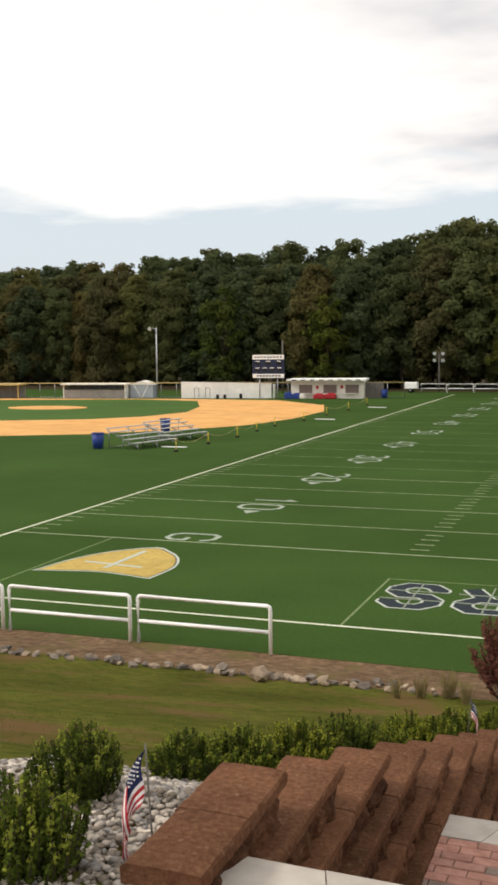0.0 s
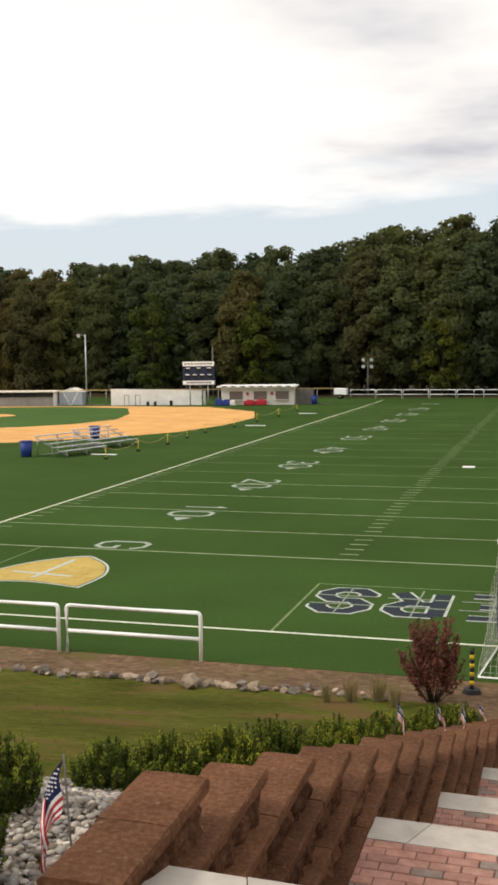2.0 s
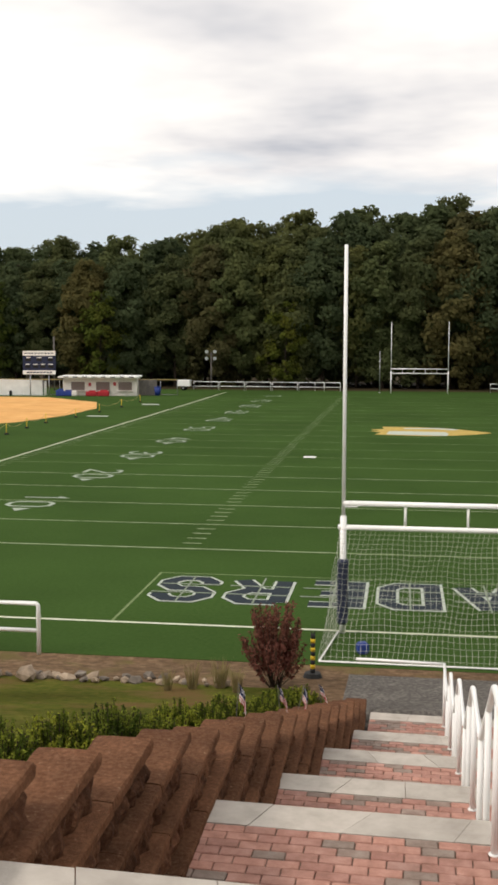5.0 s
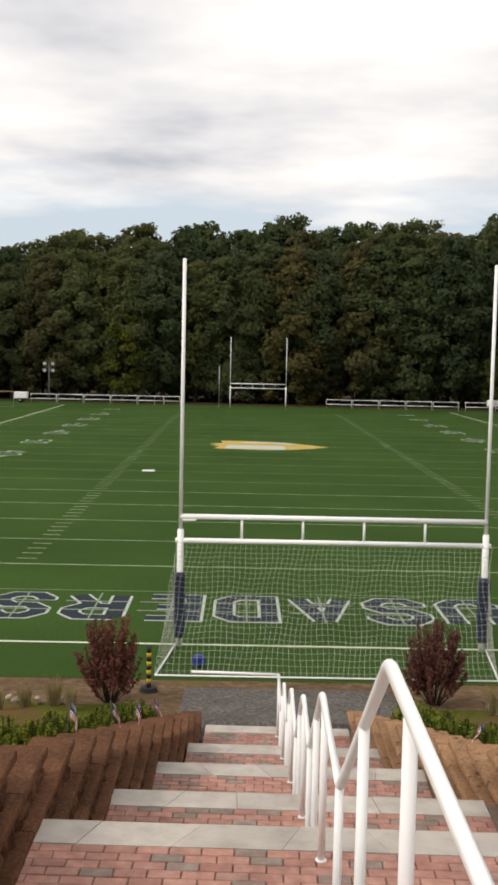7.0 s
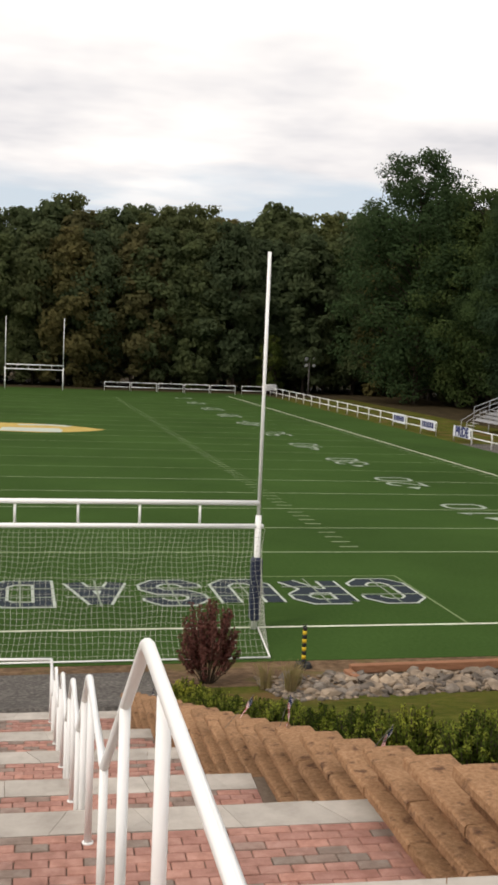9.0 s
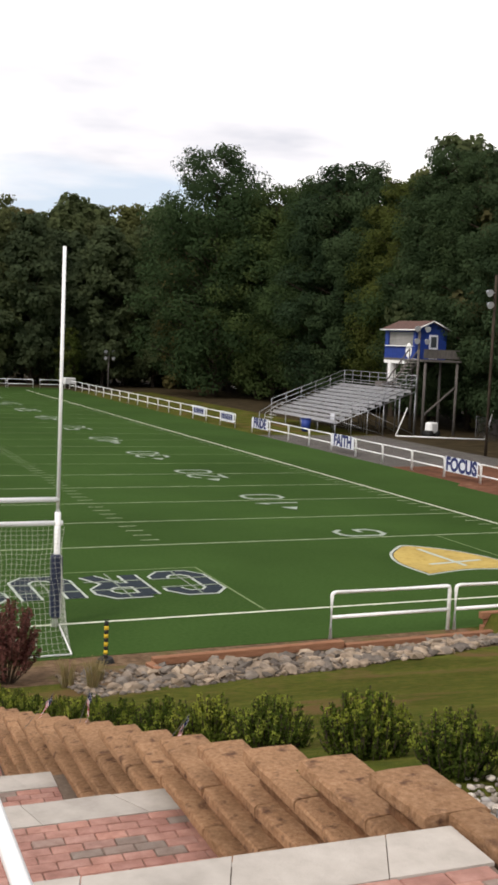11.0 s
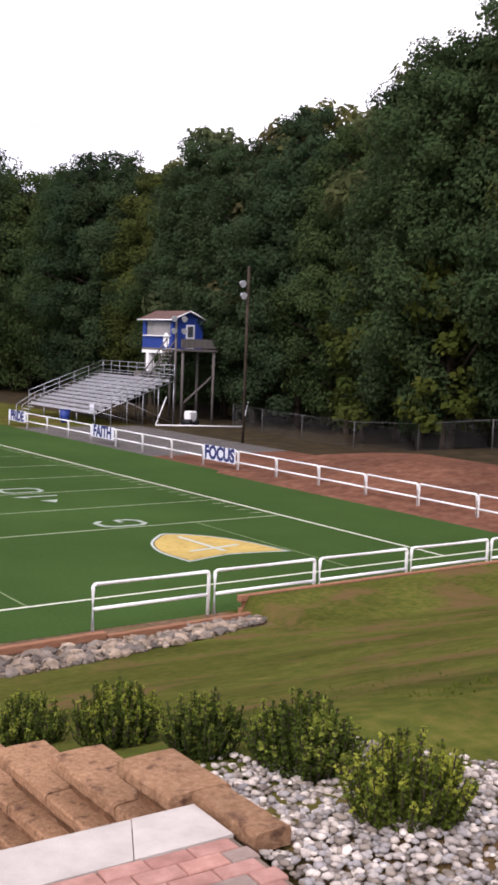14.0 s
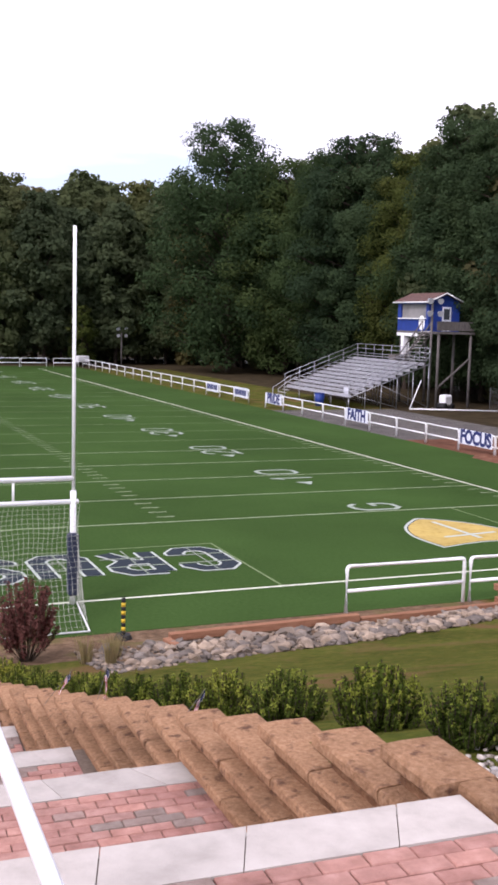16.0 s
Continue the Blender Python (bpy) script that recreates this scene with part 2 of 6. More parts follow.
for key, isl in (("field_stone", False), ("stone", True)):
    random_tone(M[key], ((0.0, (0.8, 0.78, 0.78)), (0.4, (1.0, 0.98, 0.96)), (0.7, (1.12, 1.0, 0.86)), (1.0, (1.35, 1.22, 1.05))), isl)
M["bark"] = material("bark", ((0.035, 0.027, 0.02), (0.08, 0.062, 0.048)), scale=3, rough=1.0, stretch=(3, 3, 0.6), bump=0.8, bump_scale=8, spec=0.05)
M["leaf_a"] = leafy("leaf_oak", (0.036, 0.060, 0.023), (0.050, 0.080, 0.030), (0.066, 0.098, 0.037))
M["leaf_b"] = leafy("leaf_maple", (0.050, 0.066, 0.019), (0.068, 0.088, 0.024), (0.087, 0.104, 0.030))
M["leaf_c"] = leafy("leaf_dark", (0.032, 0.053, 0.024), (0.043, 0.069, 0.031), (0.056, 0.085, 0.038))
M["leaf_d"] = leafy("leaf_yellowing", (0.046, 0.066, 0.014), (0.066, 0.086, 0.018), (0.092, 0.098, 0.022))
# far wood's olive, green and rust leaves, paled and more translucent to imitate haze
M["leaf_hazy_olive"] = leafy("leaf_hazy_olive", (0.078, 0.092, 0.038), (0.104, 0.118, 0.048), (0.130, 0.140, 0.056), trans=0.5)
M["leaf_hazy_green"] = leafy("leaf_hazy_green", (0.066, 0.088, 0.042), (0.088, 0.112, 0.052), (0.110, 0.132, 0.060), trans=0.5)
M["leaf_hazy_rust"] = leafy("leaf_hazy_rust", (0.086, 0.084, 0.036), (0.112, 0.104, 0.044), (0.140, 0.122, 0.052), trans=0.5)
M["leaf_tip"] = leafy("leaf_new_growth", (0.17, 0.205, 0.028), (0.24, 0.275, 0.040), (0.31, 0.335, 0.055), vary=0.35, trans=0.42)
M["leaf_shrub"] = leafy("leaf_shrub", (0.045, 0.070, 0.012), (0.080, 0.112, 0.018), (0.125, 0.16, 0.026), vary=0.45, trans=0.42)
M["leaf_red"] = leafy("leaf_plum", (0.105, 0.042, 0.038), (0.145, 0.058, 0.050), (0.185, 0.085, 0.068))
M["navy"] = material("navy_vinyl", ((0.012, 0.018, 0.045), (0.02, 0.028, 0.06)), scale=3, rough=0.55, spec=0.4)
M["blue"] = material("blue_paint", ((0.012, 0.035, 0.20), (0.018, 0.05, 0.26)), scale=2, rough=0.55, spec=0.4)
M["metal"] = material("galvanised_steel", ((0.34, 0.35, 0.37), (0.46, 0.47, 0.49)), scale=4, rough=0.45, metal=0.7, spec=0.5)
M["alu"] = material("aluminium_plank", ((0.50, 0.50, 0.52), (0.60, 0.60, 0.62)), scale=3, rough=0.42, metal=0.6, stretch=(8, 0.4, 1), spec=0.5)
M["black"] = material("black_rubber", ((0.012, 0.012, 0.012), (0.025, 0.025, 0.025)), scale=6, rough=0.7)
M["yellow"] = material("yellow_paint", ((0.62, 0.42, 0.02), (0.72, 0.5, 0.04)), scale=6, rough=0.6)
M["wire"] = material("dull_wire", ((0.10, 0.10, 0.10), (0.16, 0.16, 0.155)), scale=4, rough=0.7, metal=0.3)
M["net"] = material("net_cord", ((0.42, 0.43, 0.37), (0.52, 0.52, 0.46)), scale=8, rough=0.9)
M["red"] = material("red_cloth", ((0.36, 0.022, 0.03), (0.45, 0.035, 0.045)), scale=12, rough=0.85)
M["white_cloth"] = material("white_cloth", ((0.70, 0.68, 0.66), (0.80, 0.78, 0.76)), scale=12, rough=0.9)
M["blue_cloth"] = material("blue_cloth", ((0.012, 0.018, 0.07), (0.02, 0.028, 0.095)), scale=12, rough=0.9)
M["siding"] = material("pale_siding", ((0.72, 0.68, 0.62), (0.82, 0.78, 0.72)), scale=2, rough=0.8, big=(0.4, 0.08))
M["roof"] = material("shingle_roof", ((0.10, 0.06, 0.05), (0.16, 0.09, 0.075)), scale=4, rough=0.95)
M["grey_wood"] = material("weathered_wood", ((0.10, 0.09, 0.085), (0.17, 0.155, 0.14)), scale=2, rough=0.95, stretch=(4, 4, 1))
M["dark"] = material("dark_opening", ((0.012, 0.012, 0.013), (0.03, 0.028, 0.026)), scale=2, rough=0.9)
M["shutter"] = material("brown_shutter", ((0.16, 0.12, 0.11), (0.22, 0.17, 0.15)), scale=2, rough=0.7, stretch=(1, 1, 14))
M["glass"] = material("window_glass", ((0.05, 0.06, 0.07), (0.08, 0.09, 0.10)), scale=1, rough=0.06, spec=0.8)
M["lamp_lens"] = material("lamp_lens", ((0.55, 0.57, 0.60), (0.66, 0.68, 0.70)), scale=3, rough=0.15, spec=0.7)


# ---- mesh helpers ----
def mesh_ob(name, verts, faces, mat, parent=None, smooth=False, mats=None, fmat=None):
    me = bpy.data.meshes.new(name)
    me.from_pydata([tuple(v) for v in verts], [], [tuple(f) for f in faces])
    for k in (mats or [mat]):
        me.materials.append(M[k])
    if fmat is not None:
        me.polygons.foreach_set("material_index", fmat)
    if smooth:
        me.polygons.foreach_set("use_smooth", [True] * len(me.polygons))
    me.update()
    ob = new(name, me)
    if parent:
        ob.parent = parent
    return ob


def part(name, bm, mat, parent=None, label="", smooth=False):
    me = bpy.data.meshes.new(name)
    bm.to_mesh(me)
    bm.free()
    me.materials.append(M[mat])
    if smooth:
        me.polygons.foreach_set("use_smooth", [True] * len(me.polygons))
    ob = new(name, me)
    if parent:
        ob.parent = parent
    return tagged(ob, label) if label else ob


def empty(name, m=None, **tags):
    ob = new(name)
    ob.empty_display_size = 0.2
    if m is not None:
        ob.matrix_basis = m
    return tagged(ob, **tags)


def box(bm, c, s, rot=None, bevel=0.0):
    m = Matrix.Translation(c) @ (rot or Matrix()) @ Matrix.Diagonal((*s, 1))
    made = bmesh.ops.create_cube(bm, size=1, matrix=m)["verts"]
    if bevel:
        edges = list({e for v in made for e in v.link_edges})
        bmesh.ops.bevel(bm, geom=edges, offset=bevel, segments=1, affect="EDGES")
    return bm


def tube(bm, pts, r, n=8, cap=True):
    """A round bar along a path, mitred at its bends."""
    pts = [Vector(p) for p in pts]
    rings = []
    for i, p in enumerate(pts):
        a = (p - pts[i - 1]).normalized() if i else (pts[1] - p).normalized()
        b = (pts[i + 1] - p).normalized() if i + 1 < len(pts) else a
        d = (a + b).normalized()
        u = d.cross(Vector((0, 0, 1)))
        if u.length < 0.05:
            u = d.cross(Vector((0, 1, 0)))
        u.normalize()
        v = d.cross(u)
        rings.append([bm.verts.new(p + r * (math.cos(q) * u + math.sin(q) * v)) for q in (2 * math.pi * k / n for k in range(n))])
    for a, b in zip(rings, rings[1:]):
        k0 = min(range(n), key=lambda k: (b[k].co - a[0].co).length)
        for k in range(n):
            bm.faces.new((a[k], a[(k + 1) % n], b[(k + 1 + k0) % n], b[(k + k0) % n]))
    if cap:
        bm.faces.new(rings[0][::-1])
        bm.faces.new(rings[-1])
    return bm


def bent(pts, r, k=4):
    """Rounds the inner corners of a path."""
    pts = [Vector(p) for p in pts]
    out = [pts[0]]
    for a, p, b in zip(pts, pts[1:], pts[2:]):
        q0, q1 = p + (a - p).normalized() * r, p + (b - p).normalized() * r
        for i in range(k + 1):
            t = i / k
            out.append((1 - t) ** 2 * q0 + 2 * t * (1 - t) * p + t * t * q1)
    return out + [pts[-1]]


def rod(name, pts, r, mat, parent, n=8, label=""):
    return part(name, tube(bmesh.new(), pts, r, n), mat, parent, label, True)


def brick_box(name, c, s, mat, parent=None, label="", rot=None, bevel=0.0):
    return part(name, box(bmesh.new(), c, s, rot, bevel), mat, parent, label)


def plate(bm, pts, z0, z1):
    """A flat shape with a small thickness."""
    lo = [bm.verts.new((x, y, z0)) for x, y in pts]
    hi = [bm.verts.new((x, y, z1)) for x, y in pts]
    f = bm.faces.new(hi)
    n = len(pts)
    for i in range(n):
        bm.faces.new((lo[i], lo[(i + 1) % n], hi[(i + 1) % n], hi[i]))
    bmesh.ops.recalc_face_normals(bm, faces=bm.faces[:])
    return bm


def stroke(bm, pts, w, z, close=False):
    """A flat band of width w along a path in the plan, mitred at its corners."""
    pts = [Vector((p[0], p[1])) for p in pts]
    n = len(pts)
    left, right = [], []
    for i, p in enumerate(pts):
        a = (p - pts[i - 1]).normalized() if (i or close) else None
        b = (pts[(i + 1) % n] - p).normalized() if (i + 1 < n or close) else None
        a, b = a or b, b or a
        na, nb = Vector((-a.y, a.x)), Vector((-b.y, b.x))
        m = (na + nb).normalized()
        k = w / 2 / max(0.4, m.dot(na))
        left.append(bm.verts.new((*(p + m * k), z)))
        right.append(bm.verts.new((*(p - m * k), z)))
    for i in range(n if close else n - 1):
        j = (i + 1) % n
        bm.faces.new((right[i], right[j], left[j], left[i]))
    return bm


def fbm(x, y, s, k=0):
    return noise.fractal(Vector((x * s, y * s, k)), 1.0, 2.0, 4)


def swell(x, y):
    """The lawn is a little uneven below the stone beds."""
    return 0.05 * fbm(x, y, 0.1) * max(0.0, min(1.0, (y + 19.0) / 3.0))


# ---- the lie of the land ----
LAWN_TOP, LAWN_FOOT = -20.3, -5.0


def ground_z(x, y):
    """The field is level; the near bank rises to the terrace on which the stairs begin."""
    if y >= -3.3:
        h = 0.0
    elif y >= LAWN_FOOT:
        h = (-3.3 - y) / 1.7 * 0.22
    else:
        t = min(1, (LAWN_FOOT - y) / (LAWN_FOOT - LAWN_TOP))
        h = 0.22 + 4.56 * (t ** 1.2)
    # the stone beds are made up to the paving
    if y < -21.3 and -6.0 < x < 2.2:
        h += max(0.0, 4.85 - h) * min(1, (-21.3 - y) / 0.4)
    if x > 13.4 and y < -3.3:
        h = max(h, 0.52 * min(1, (x - 13.4) / 0.3) * min(1, (-3.3 - y) / 0.1))
    # the clay bank beyond the side fence
    if x > 32:
        k = min(1, (x - 32) / 3) * max(0, min(1, (26 - y) / 6))
        h += 1.1 * k * max(0.0, min(1.0, 1 - (h / 3)))
    return h

# ---- setting: ground ----
def axis(edges):
    out = []
    for a, b, step in edges:
        n = max(1, round((b - a) / step))
        out += [a + (b - a) * i / n for i in range(n)]
    return out + [edges[-1][1]]


gx = axis([(-2000, -200, 450), (-200, -60, 35), (-60, -20, 8), (-20, -5, 0.75), (-5, 1.4, 0.16), (1.4, 13.4, 0.75), (13.4, 13.7, 0.3), (13.7, 22, 0.75), (22, 60, 4), (60, 200, 35), (200, 2000, 450)])
gy = axis([(-2000, -100, 475), (-100, -30, 14), (-30, -22, 1), (-22, -3.5, 0.5), (-3.5, -2.5, 0.1), (-2.5, 30, 4), (30, 130, 20), (130, 2000, 467)])


def stair_cut(x, y):
    """Under the stairs the soil lies below the treads."""
    return -4.04 + 0.083 * (y + 20.4) < x < 0.44 - 0.056 * (y + 20.4) and -30 < y < -7.0


verts, faces = [], []
for y in gy:
    for x in gx:
        z = ground_z(x, y)
        if -30 < y < -5 and -40 < x < 40:
            z += swell(x, y)
        if stair_cut(x, y):
            z = min(z, ground_z(0, y)) - 1.4
        verts.append((x, y, z - (0.012 if y > -3.3 else 0.0)))
nx = len(gx)
fm = []
for j in range(len(gy) - 1):
    for i in range(nx - 1):
        faces.append((j * nx + i, j * nx + i + 1, (j + 1) * nx + i + 1, (j + 1) * nx + i))
        cx, cy = (gx[i] + gx[i + 1]) / 2, (gy[j] + gy[j + 1]) / 2
        k = 0
        if cx < 13.4 and -5.0 < cy < -2.5 or (-9.5 < cy < -2.5 and -4.2 < cx < 0.4):
            k = 1
        if -3.3 < cx < 0.9 and -7.4 < cy < -3.2:
            k = 2
        if 3.0 < cx < 12.5 and -6.9 + 0.24 * (cx - 3.0) < cy < -3.6:
            k = 1
        if cx > 31 and cy < 48 and cx < 41:
            k = 3
        if 31 < cx < 47 and 30 < cy < 48:
            k = 2
        if cy > 118 or cx > 42 and cy > -3 or cx < -100 or cy > 60 and cx > 46:
            k = 4
        fm.append(k)
ground = tagged(mesh_ob("ground", verts, faces, "lawn", smooth=True, mats=["lawn", "soil", "gravel", "bank", "woodland"], fmat=fm),
                "sloping green lawn with bare soil and gravel strips", "ground", kind="structure")

turf_bm = bmesh.new()
plate(turf_bm, [(-120, -2.7), (30.4, -2.7), (30.4, 116.0), (-120, 116.0)], -0.3, 0.0)
turf = tagged(part("turf_field", turf_bm, "turf"), "green artificial turf sports field", "sports field", kind="structure")

# ---- field markings ----
YD = 0.9144
SIDE = 24.36
LZ = 0.006


def marking(name, bm, mat, label):
    return tagged(part(name, bm, mat), label, "field marking", kind="structure")


def strip(bm, x0, y0, x1, y1, w, z=LZ):
    return stroke(bm, [(x0, y0), (x1, y1)], w, z)


bm = bmesh.new()
strip(bm, -SIDE, -0.06, -SIDE, 109.8, 0.13)
marking("sideline", bm, "line", "white painted sideline on turf")
bm = bmesh.new()
strip(bm, SIDE, -0.06, SIDE, 109.8, 0.13)
marking("sideline", bm, "line", "white painted sideline on turf")
bm = bmesh.new()
strip(bm, -SIDE - 6, 0, SIDE + 4.5, 0, 0.12, LZ + 0.002)
marking("end_line", bm, "line", "pale painted end line across the turf")
for k in range(21):
    y = (10 + 5 * k) * YD
    bm = bmesh.new()
    strip(bm, -SIDE + 0.07, y, SIDE - 0.07, y, 0.11 if k == 0 else 0.09)
    marking("yard_line", bm, "yard" if k < 5 else "faint", "white painted yard line across the field")
bm = bmesh.new()
for k in range(1, 100):
    if k % 5 == 0:
        continue
    y = (10 + k) * YD
    for s in (-1, 1):
        strip(bm, s * 9.15 - 0.33, y, s * 9.15 + 0.33, y, 0.09)
        strip(bm, s * (SIDE - 0.25) - 0.0, y, s * (SIDE - 0.95), y, 0.08)
tagged(marking("hash_marks", bm, "yard", "short white hash marks along the field"), kind="stuff")
for s in (-1, 1):
    bm = bmesh.new()
    stroke(bm, [(s * 9.16, 0.06), (s * 9.16, 5.5), (0, 5.5)], 0.07, LZ + 0.001)
    marking("goal_area_line", bm, "faint", "faded goal area line on turf")
    bm = bmesh.new()
    stroke(bm, [(s * 20.15, 0.06), (s * 20.15, 9.0)], 0.07, LZ + 0.001)
    marking("penalty_area_line", bm, "faint", "faded penalty area line on turf")

# block letters on a 4 x 6 grid with cut corners
GLYPH = {
    "C": [[(4, 4.4), (4, 5), (3, 6), (1, 6), (0, 5), (0, 1), (1, 0), (3, 0), (4, 1), (4, 1.6)]],
    "R": [[(0, 0), (0, 6)], [(0, 6), (3, 6), (4, 5), (4, 4), (3, 3), (0, 3)], [(2.2, 2.9), (4, 0)]],
    "U": [[(0, 6), (0, 1), (1, 0), (3, 0), (4, 1), (4, 6)]],
    "S": [[(4, 4.5), (4, 5), (3, 6), (1, 6), (0, 5), (0, 4), (1, 3), (3, 3), (4, 2), (4, 1), (3, 0), (1, 0), (0, 1), (0, 1.5)]],
    "A": [[(0, 0), (1.9, 6)], [(4, 0), (2.1, 6)], [(0.9, 1.9), (3.1, 1.9)]],
    "D": [[(0, 0), (0, 6), (3, 6), (4, 5), (4, 1), (3, 0), (0, 0)]],
    "E": [[(4, 6), (0, 6), (0, 0), (4, 0)], [(0.4, 3), (3.2, 3)]],
    "G": [[(4, 4.6), (4, 5), (3, 6), (1, 6), (0, 5), (0, 1), (1, 0), (3, 0), (4, 1), (4, 2.6), (2.4, 2.6)]],
    "1": [[(1.2, 4.8), (2.2, 6), (2.2, 0)]],
    "2": [[(0, 4.6), (0, 5), (1, 6), (3, 6), (4, 5), (4, 4), (0, 0), (4, 0)]],
    "3": [[(0, 5), (1, 6), (3, 6), (4, 5), (4, 4), (3, 3), (1.5, 3)], [(3.2, 2.8), (4, 2), (4, 1), (3, 0), (1, 0), (0, 1)]],
    "4": [[(3, 0), (3, 6), (0, 2), (4, 2)]],
    "5": [[(4, 6), (0, 6), (0, 3.4), (3, 3.4), (4, 2.4), (4, 1), (3, 0), (0, 0)]],
    "0": [[(1, 0), (3, 0), (4, 1), (4, 5), (3, 6), (1, 6), (0, 5), (0, 1), (1, 0)]],
}


def letter(ch, fw, fh, put, width, z, bm):
    for step_, path in enumerate(GLYPH[ch]):
        pts = [put(px / 4 * fw, py / 6 * fh) for px, py in path]
        closed = pts[0] == pts[-1] and len(pts) > 3
        stroke(bm, pts[:-1] if closed else pts, width, z + 0.002 * step_, closed)
    return bm


for i, ch in enumerate("CRUSADERS"):
    w, h = 1.19, 2.42
    x0 = 8.2 + w / 2 - i * 2.03

    def put(a, b, x0=x0):
        return (x0 - a, 4.85 - b)

    o = marking("end_zone_letter", letter(ch, w, h, put, 0.61, 0.008, bmesh.new()), "white_turf", "navy block letter with white outline on turf")
    part("fill", letter(ch, w, h, put, 0.45, 0.0135, bmesh.new()), "navy_turf", o, "navy letter fill")
    # pale seams between the inlaid pieces of turf
    bm = bmesh.new()
    for q in (0.30, 0.70):
        strip(bm, x0 + 0.28, 4.85 - h * q, x0 - w - 0.28, 4.85 - h * q, 0.09, 0.021)
    strip(bm, x0 - w / 2, 5.13, x0 - w / 2, 2.15, 0.05, 0.022)
    part("seam", bm, "seam", o, "pale seam in the lettering")

for k, word in enumerate(("G", "10", "20", "30", "40", "50", "40", "30", "20", "10", "G")):
    y0 = (10 + 10 * k) * YD
    for s in (-1, 1):
        bm = bmesh.new()
        for j, ch in enumerate(word):
            # up points to the middle of the field; reading goes towards -y on one side and +y on the other
            off = 0.75 if len(word) == 1 else (1.55 if j == 0 else -0.35)

            def put(a, b, s=s, off=off, j=j):
                a = a if s < 0 else 1.2 - a
                o_ = off
                if s > 0 and len(word) == 2:
                    o_ = 1.55 if j == 1 else -0.35
                yy = y0 + (o_ + 0.0) - a if s < 0 else y0 + o_ - (1.2 - (1.2 - a)) * 1.0
                return (s * (18.3 - b), yy if len(word) == 2 else yy + 0.75)

            letter(ch, 1.2, 1.8, put, 0.20, LZ + 0.004, bm)
        if len(word) == 2 and word != "50":
            t = -1 if k < 5 else 1
            ay = y0 + t * (2.0 if t < 0 else 1.9)
            bm.faces.new([bm.verts.new((s * qx, ay + t * qy, LZ + 0.004)) for qx, qy in ((17.0, 0), (17.8, 0), (17.4, 0.75))])
        marking("yard_number", bm, "number", "white painted yard number on turf")

# shields in the end zone corners and the emblem at midfield
def rounded(pts, n=4):
    """A smooth closed curve through the points."""
    out = []
    k = len(pts)
    for i in range(k):
        a, b, c, d = (Vector(pts[(i + j) % k]) for j in (-1, 0, 1, 2))
        for q in range(n):
            t = q / n
            v = 0.5 * (2 * b + (c - a) * t + (2 * a - 5 * b + 4 * c - d) * t * t + (3 * b - a - 3 * c + d) * t ** 3)
            out.append((v.x, v.y))
    return out


def shield(s):
    outer = rounded([(15.97, 3.2), (15.90, 4.8), (16.38, 6.2), (17.2, 7.2), (17.85, 7.6), (18.95, 6.65), (19.65, 5.2), (19.98, 3.3), (19.96, 3.12), (19.0, 3.33), (17.9, 3.5), (16.9, 3.33), (16.05, 3.1)])
    dy = 0.28 if s < 0 else -0.12
    bm = bmesh.new()
    plate(bm, [(s * x, y + dy) for x, y in outer], 0.0, 0.007)
    o = marking("end_zone_shield", bm, "white_turf", "gold shield emblem with white border and crossed bars on turf")
    cx, cy = 17.7, 4.8
    bm = bmesh.new()
    plate(bm, [(s * (cx + (x - cx) * 0.955), cy + (y - cy) * 0.945 + dy) for x, y in outer], 0.001, 0.009)
    part("navy_line", bm, "navy_turf", o, "thin navy line inside the border")
    bm = bmesh.new()
    plate(bm, [(s * (cx + (x - cx) * 0.935), cy + (y - cy) * 0.92 + dy) for x, y in outer], 0.002, 0.013)
    part("gold_field", bm, "gold_turf", o, "gold shield field")
    for k, (a, b) in enumerate((((16.88, 4.45), (19.05, 4.75)), ((17.9, 6.85), (17.97, 4.0)))):
        bm = bmesh.new()
        stroke(bm, [(s * a[0], a[1] + dy), (s * b[0], b[1] + dy)], 0.17, 0.019 + 0.003 * k)
        part("crossed_bar", bm, "white_turf", o, "white painted bar")


shield(-1)
shield(1)
bm = bmesh.new()
plate(bm, [(-4.45, 54.9), (-3.7, 54.0), (-4.1, 52.2), (-0.5, 51.5), (1.6, 52.2), (3.2, 53.4), (4.4, 54.8), (3.0, 56.6), (1.2, 58.3), (-1.0, 59.0), (-3.7, 59.2), (-3.5, 57.0), (-4.5, 56.2), (-3.8, 55.6)], 0.0, 0.007)
mid = marking("midfield_emblem", bm, "gold_turf", "gold and white emblem painted at midfield")
bm = bmesh.new()
plate(bm, [(-3.3, 52.4), (1.0, 51.9), (1.2, 53.4), (1.0, 55.0), (-3.1, 55.1)], 0.001, 0.012)
part("white_field", bm, "white_turf", mid, "white painted field")
bm = bmesh.new()
stroke(bm, [(-2.0, 57.6), (0.4, 57.9), (1.9, 57.0)], 1.0, 0.012)
part("white_curve", bm, "white_turf", mid, "white painted curve")

# ---- baseball diamond beyond the left sideline ----
bm = bmesh.new()
plate(bm, [(-100, 30), (-58, 41), (-47.6, 45), (-42.3, 47.6), (-36.2, 53.5), (-33.2, 58.5), (-31.7, 66), (-31.6, 76), (-34.5, 86), (-42.6, 94), (-55, 95), (-100, 90)], -0.02, 0.006)
tagged(part("infield_dirt", bm, "infield"), "orange clay baseball infield", "infield", kind="structure")
bm = bmesh.new()
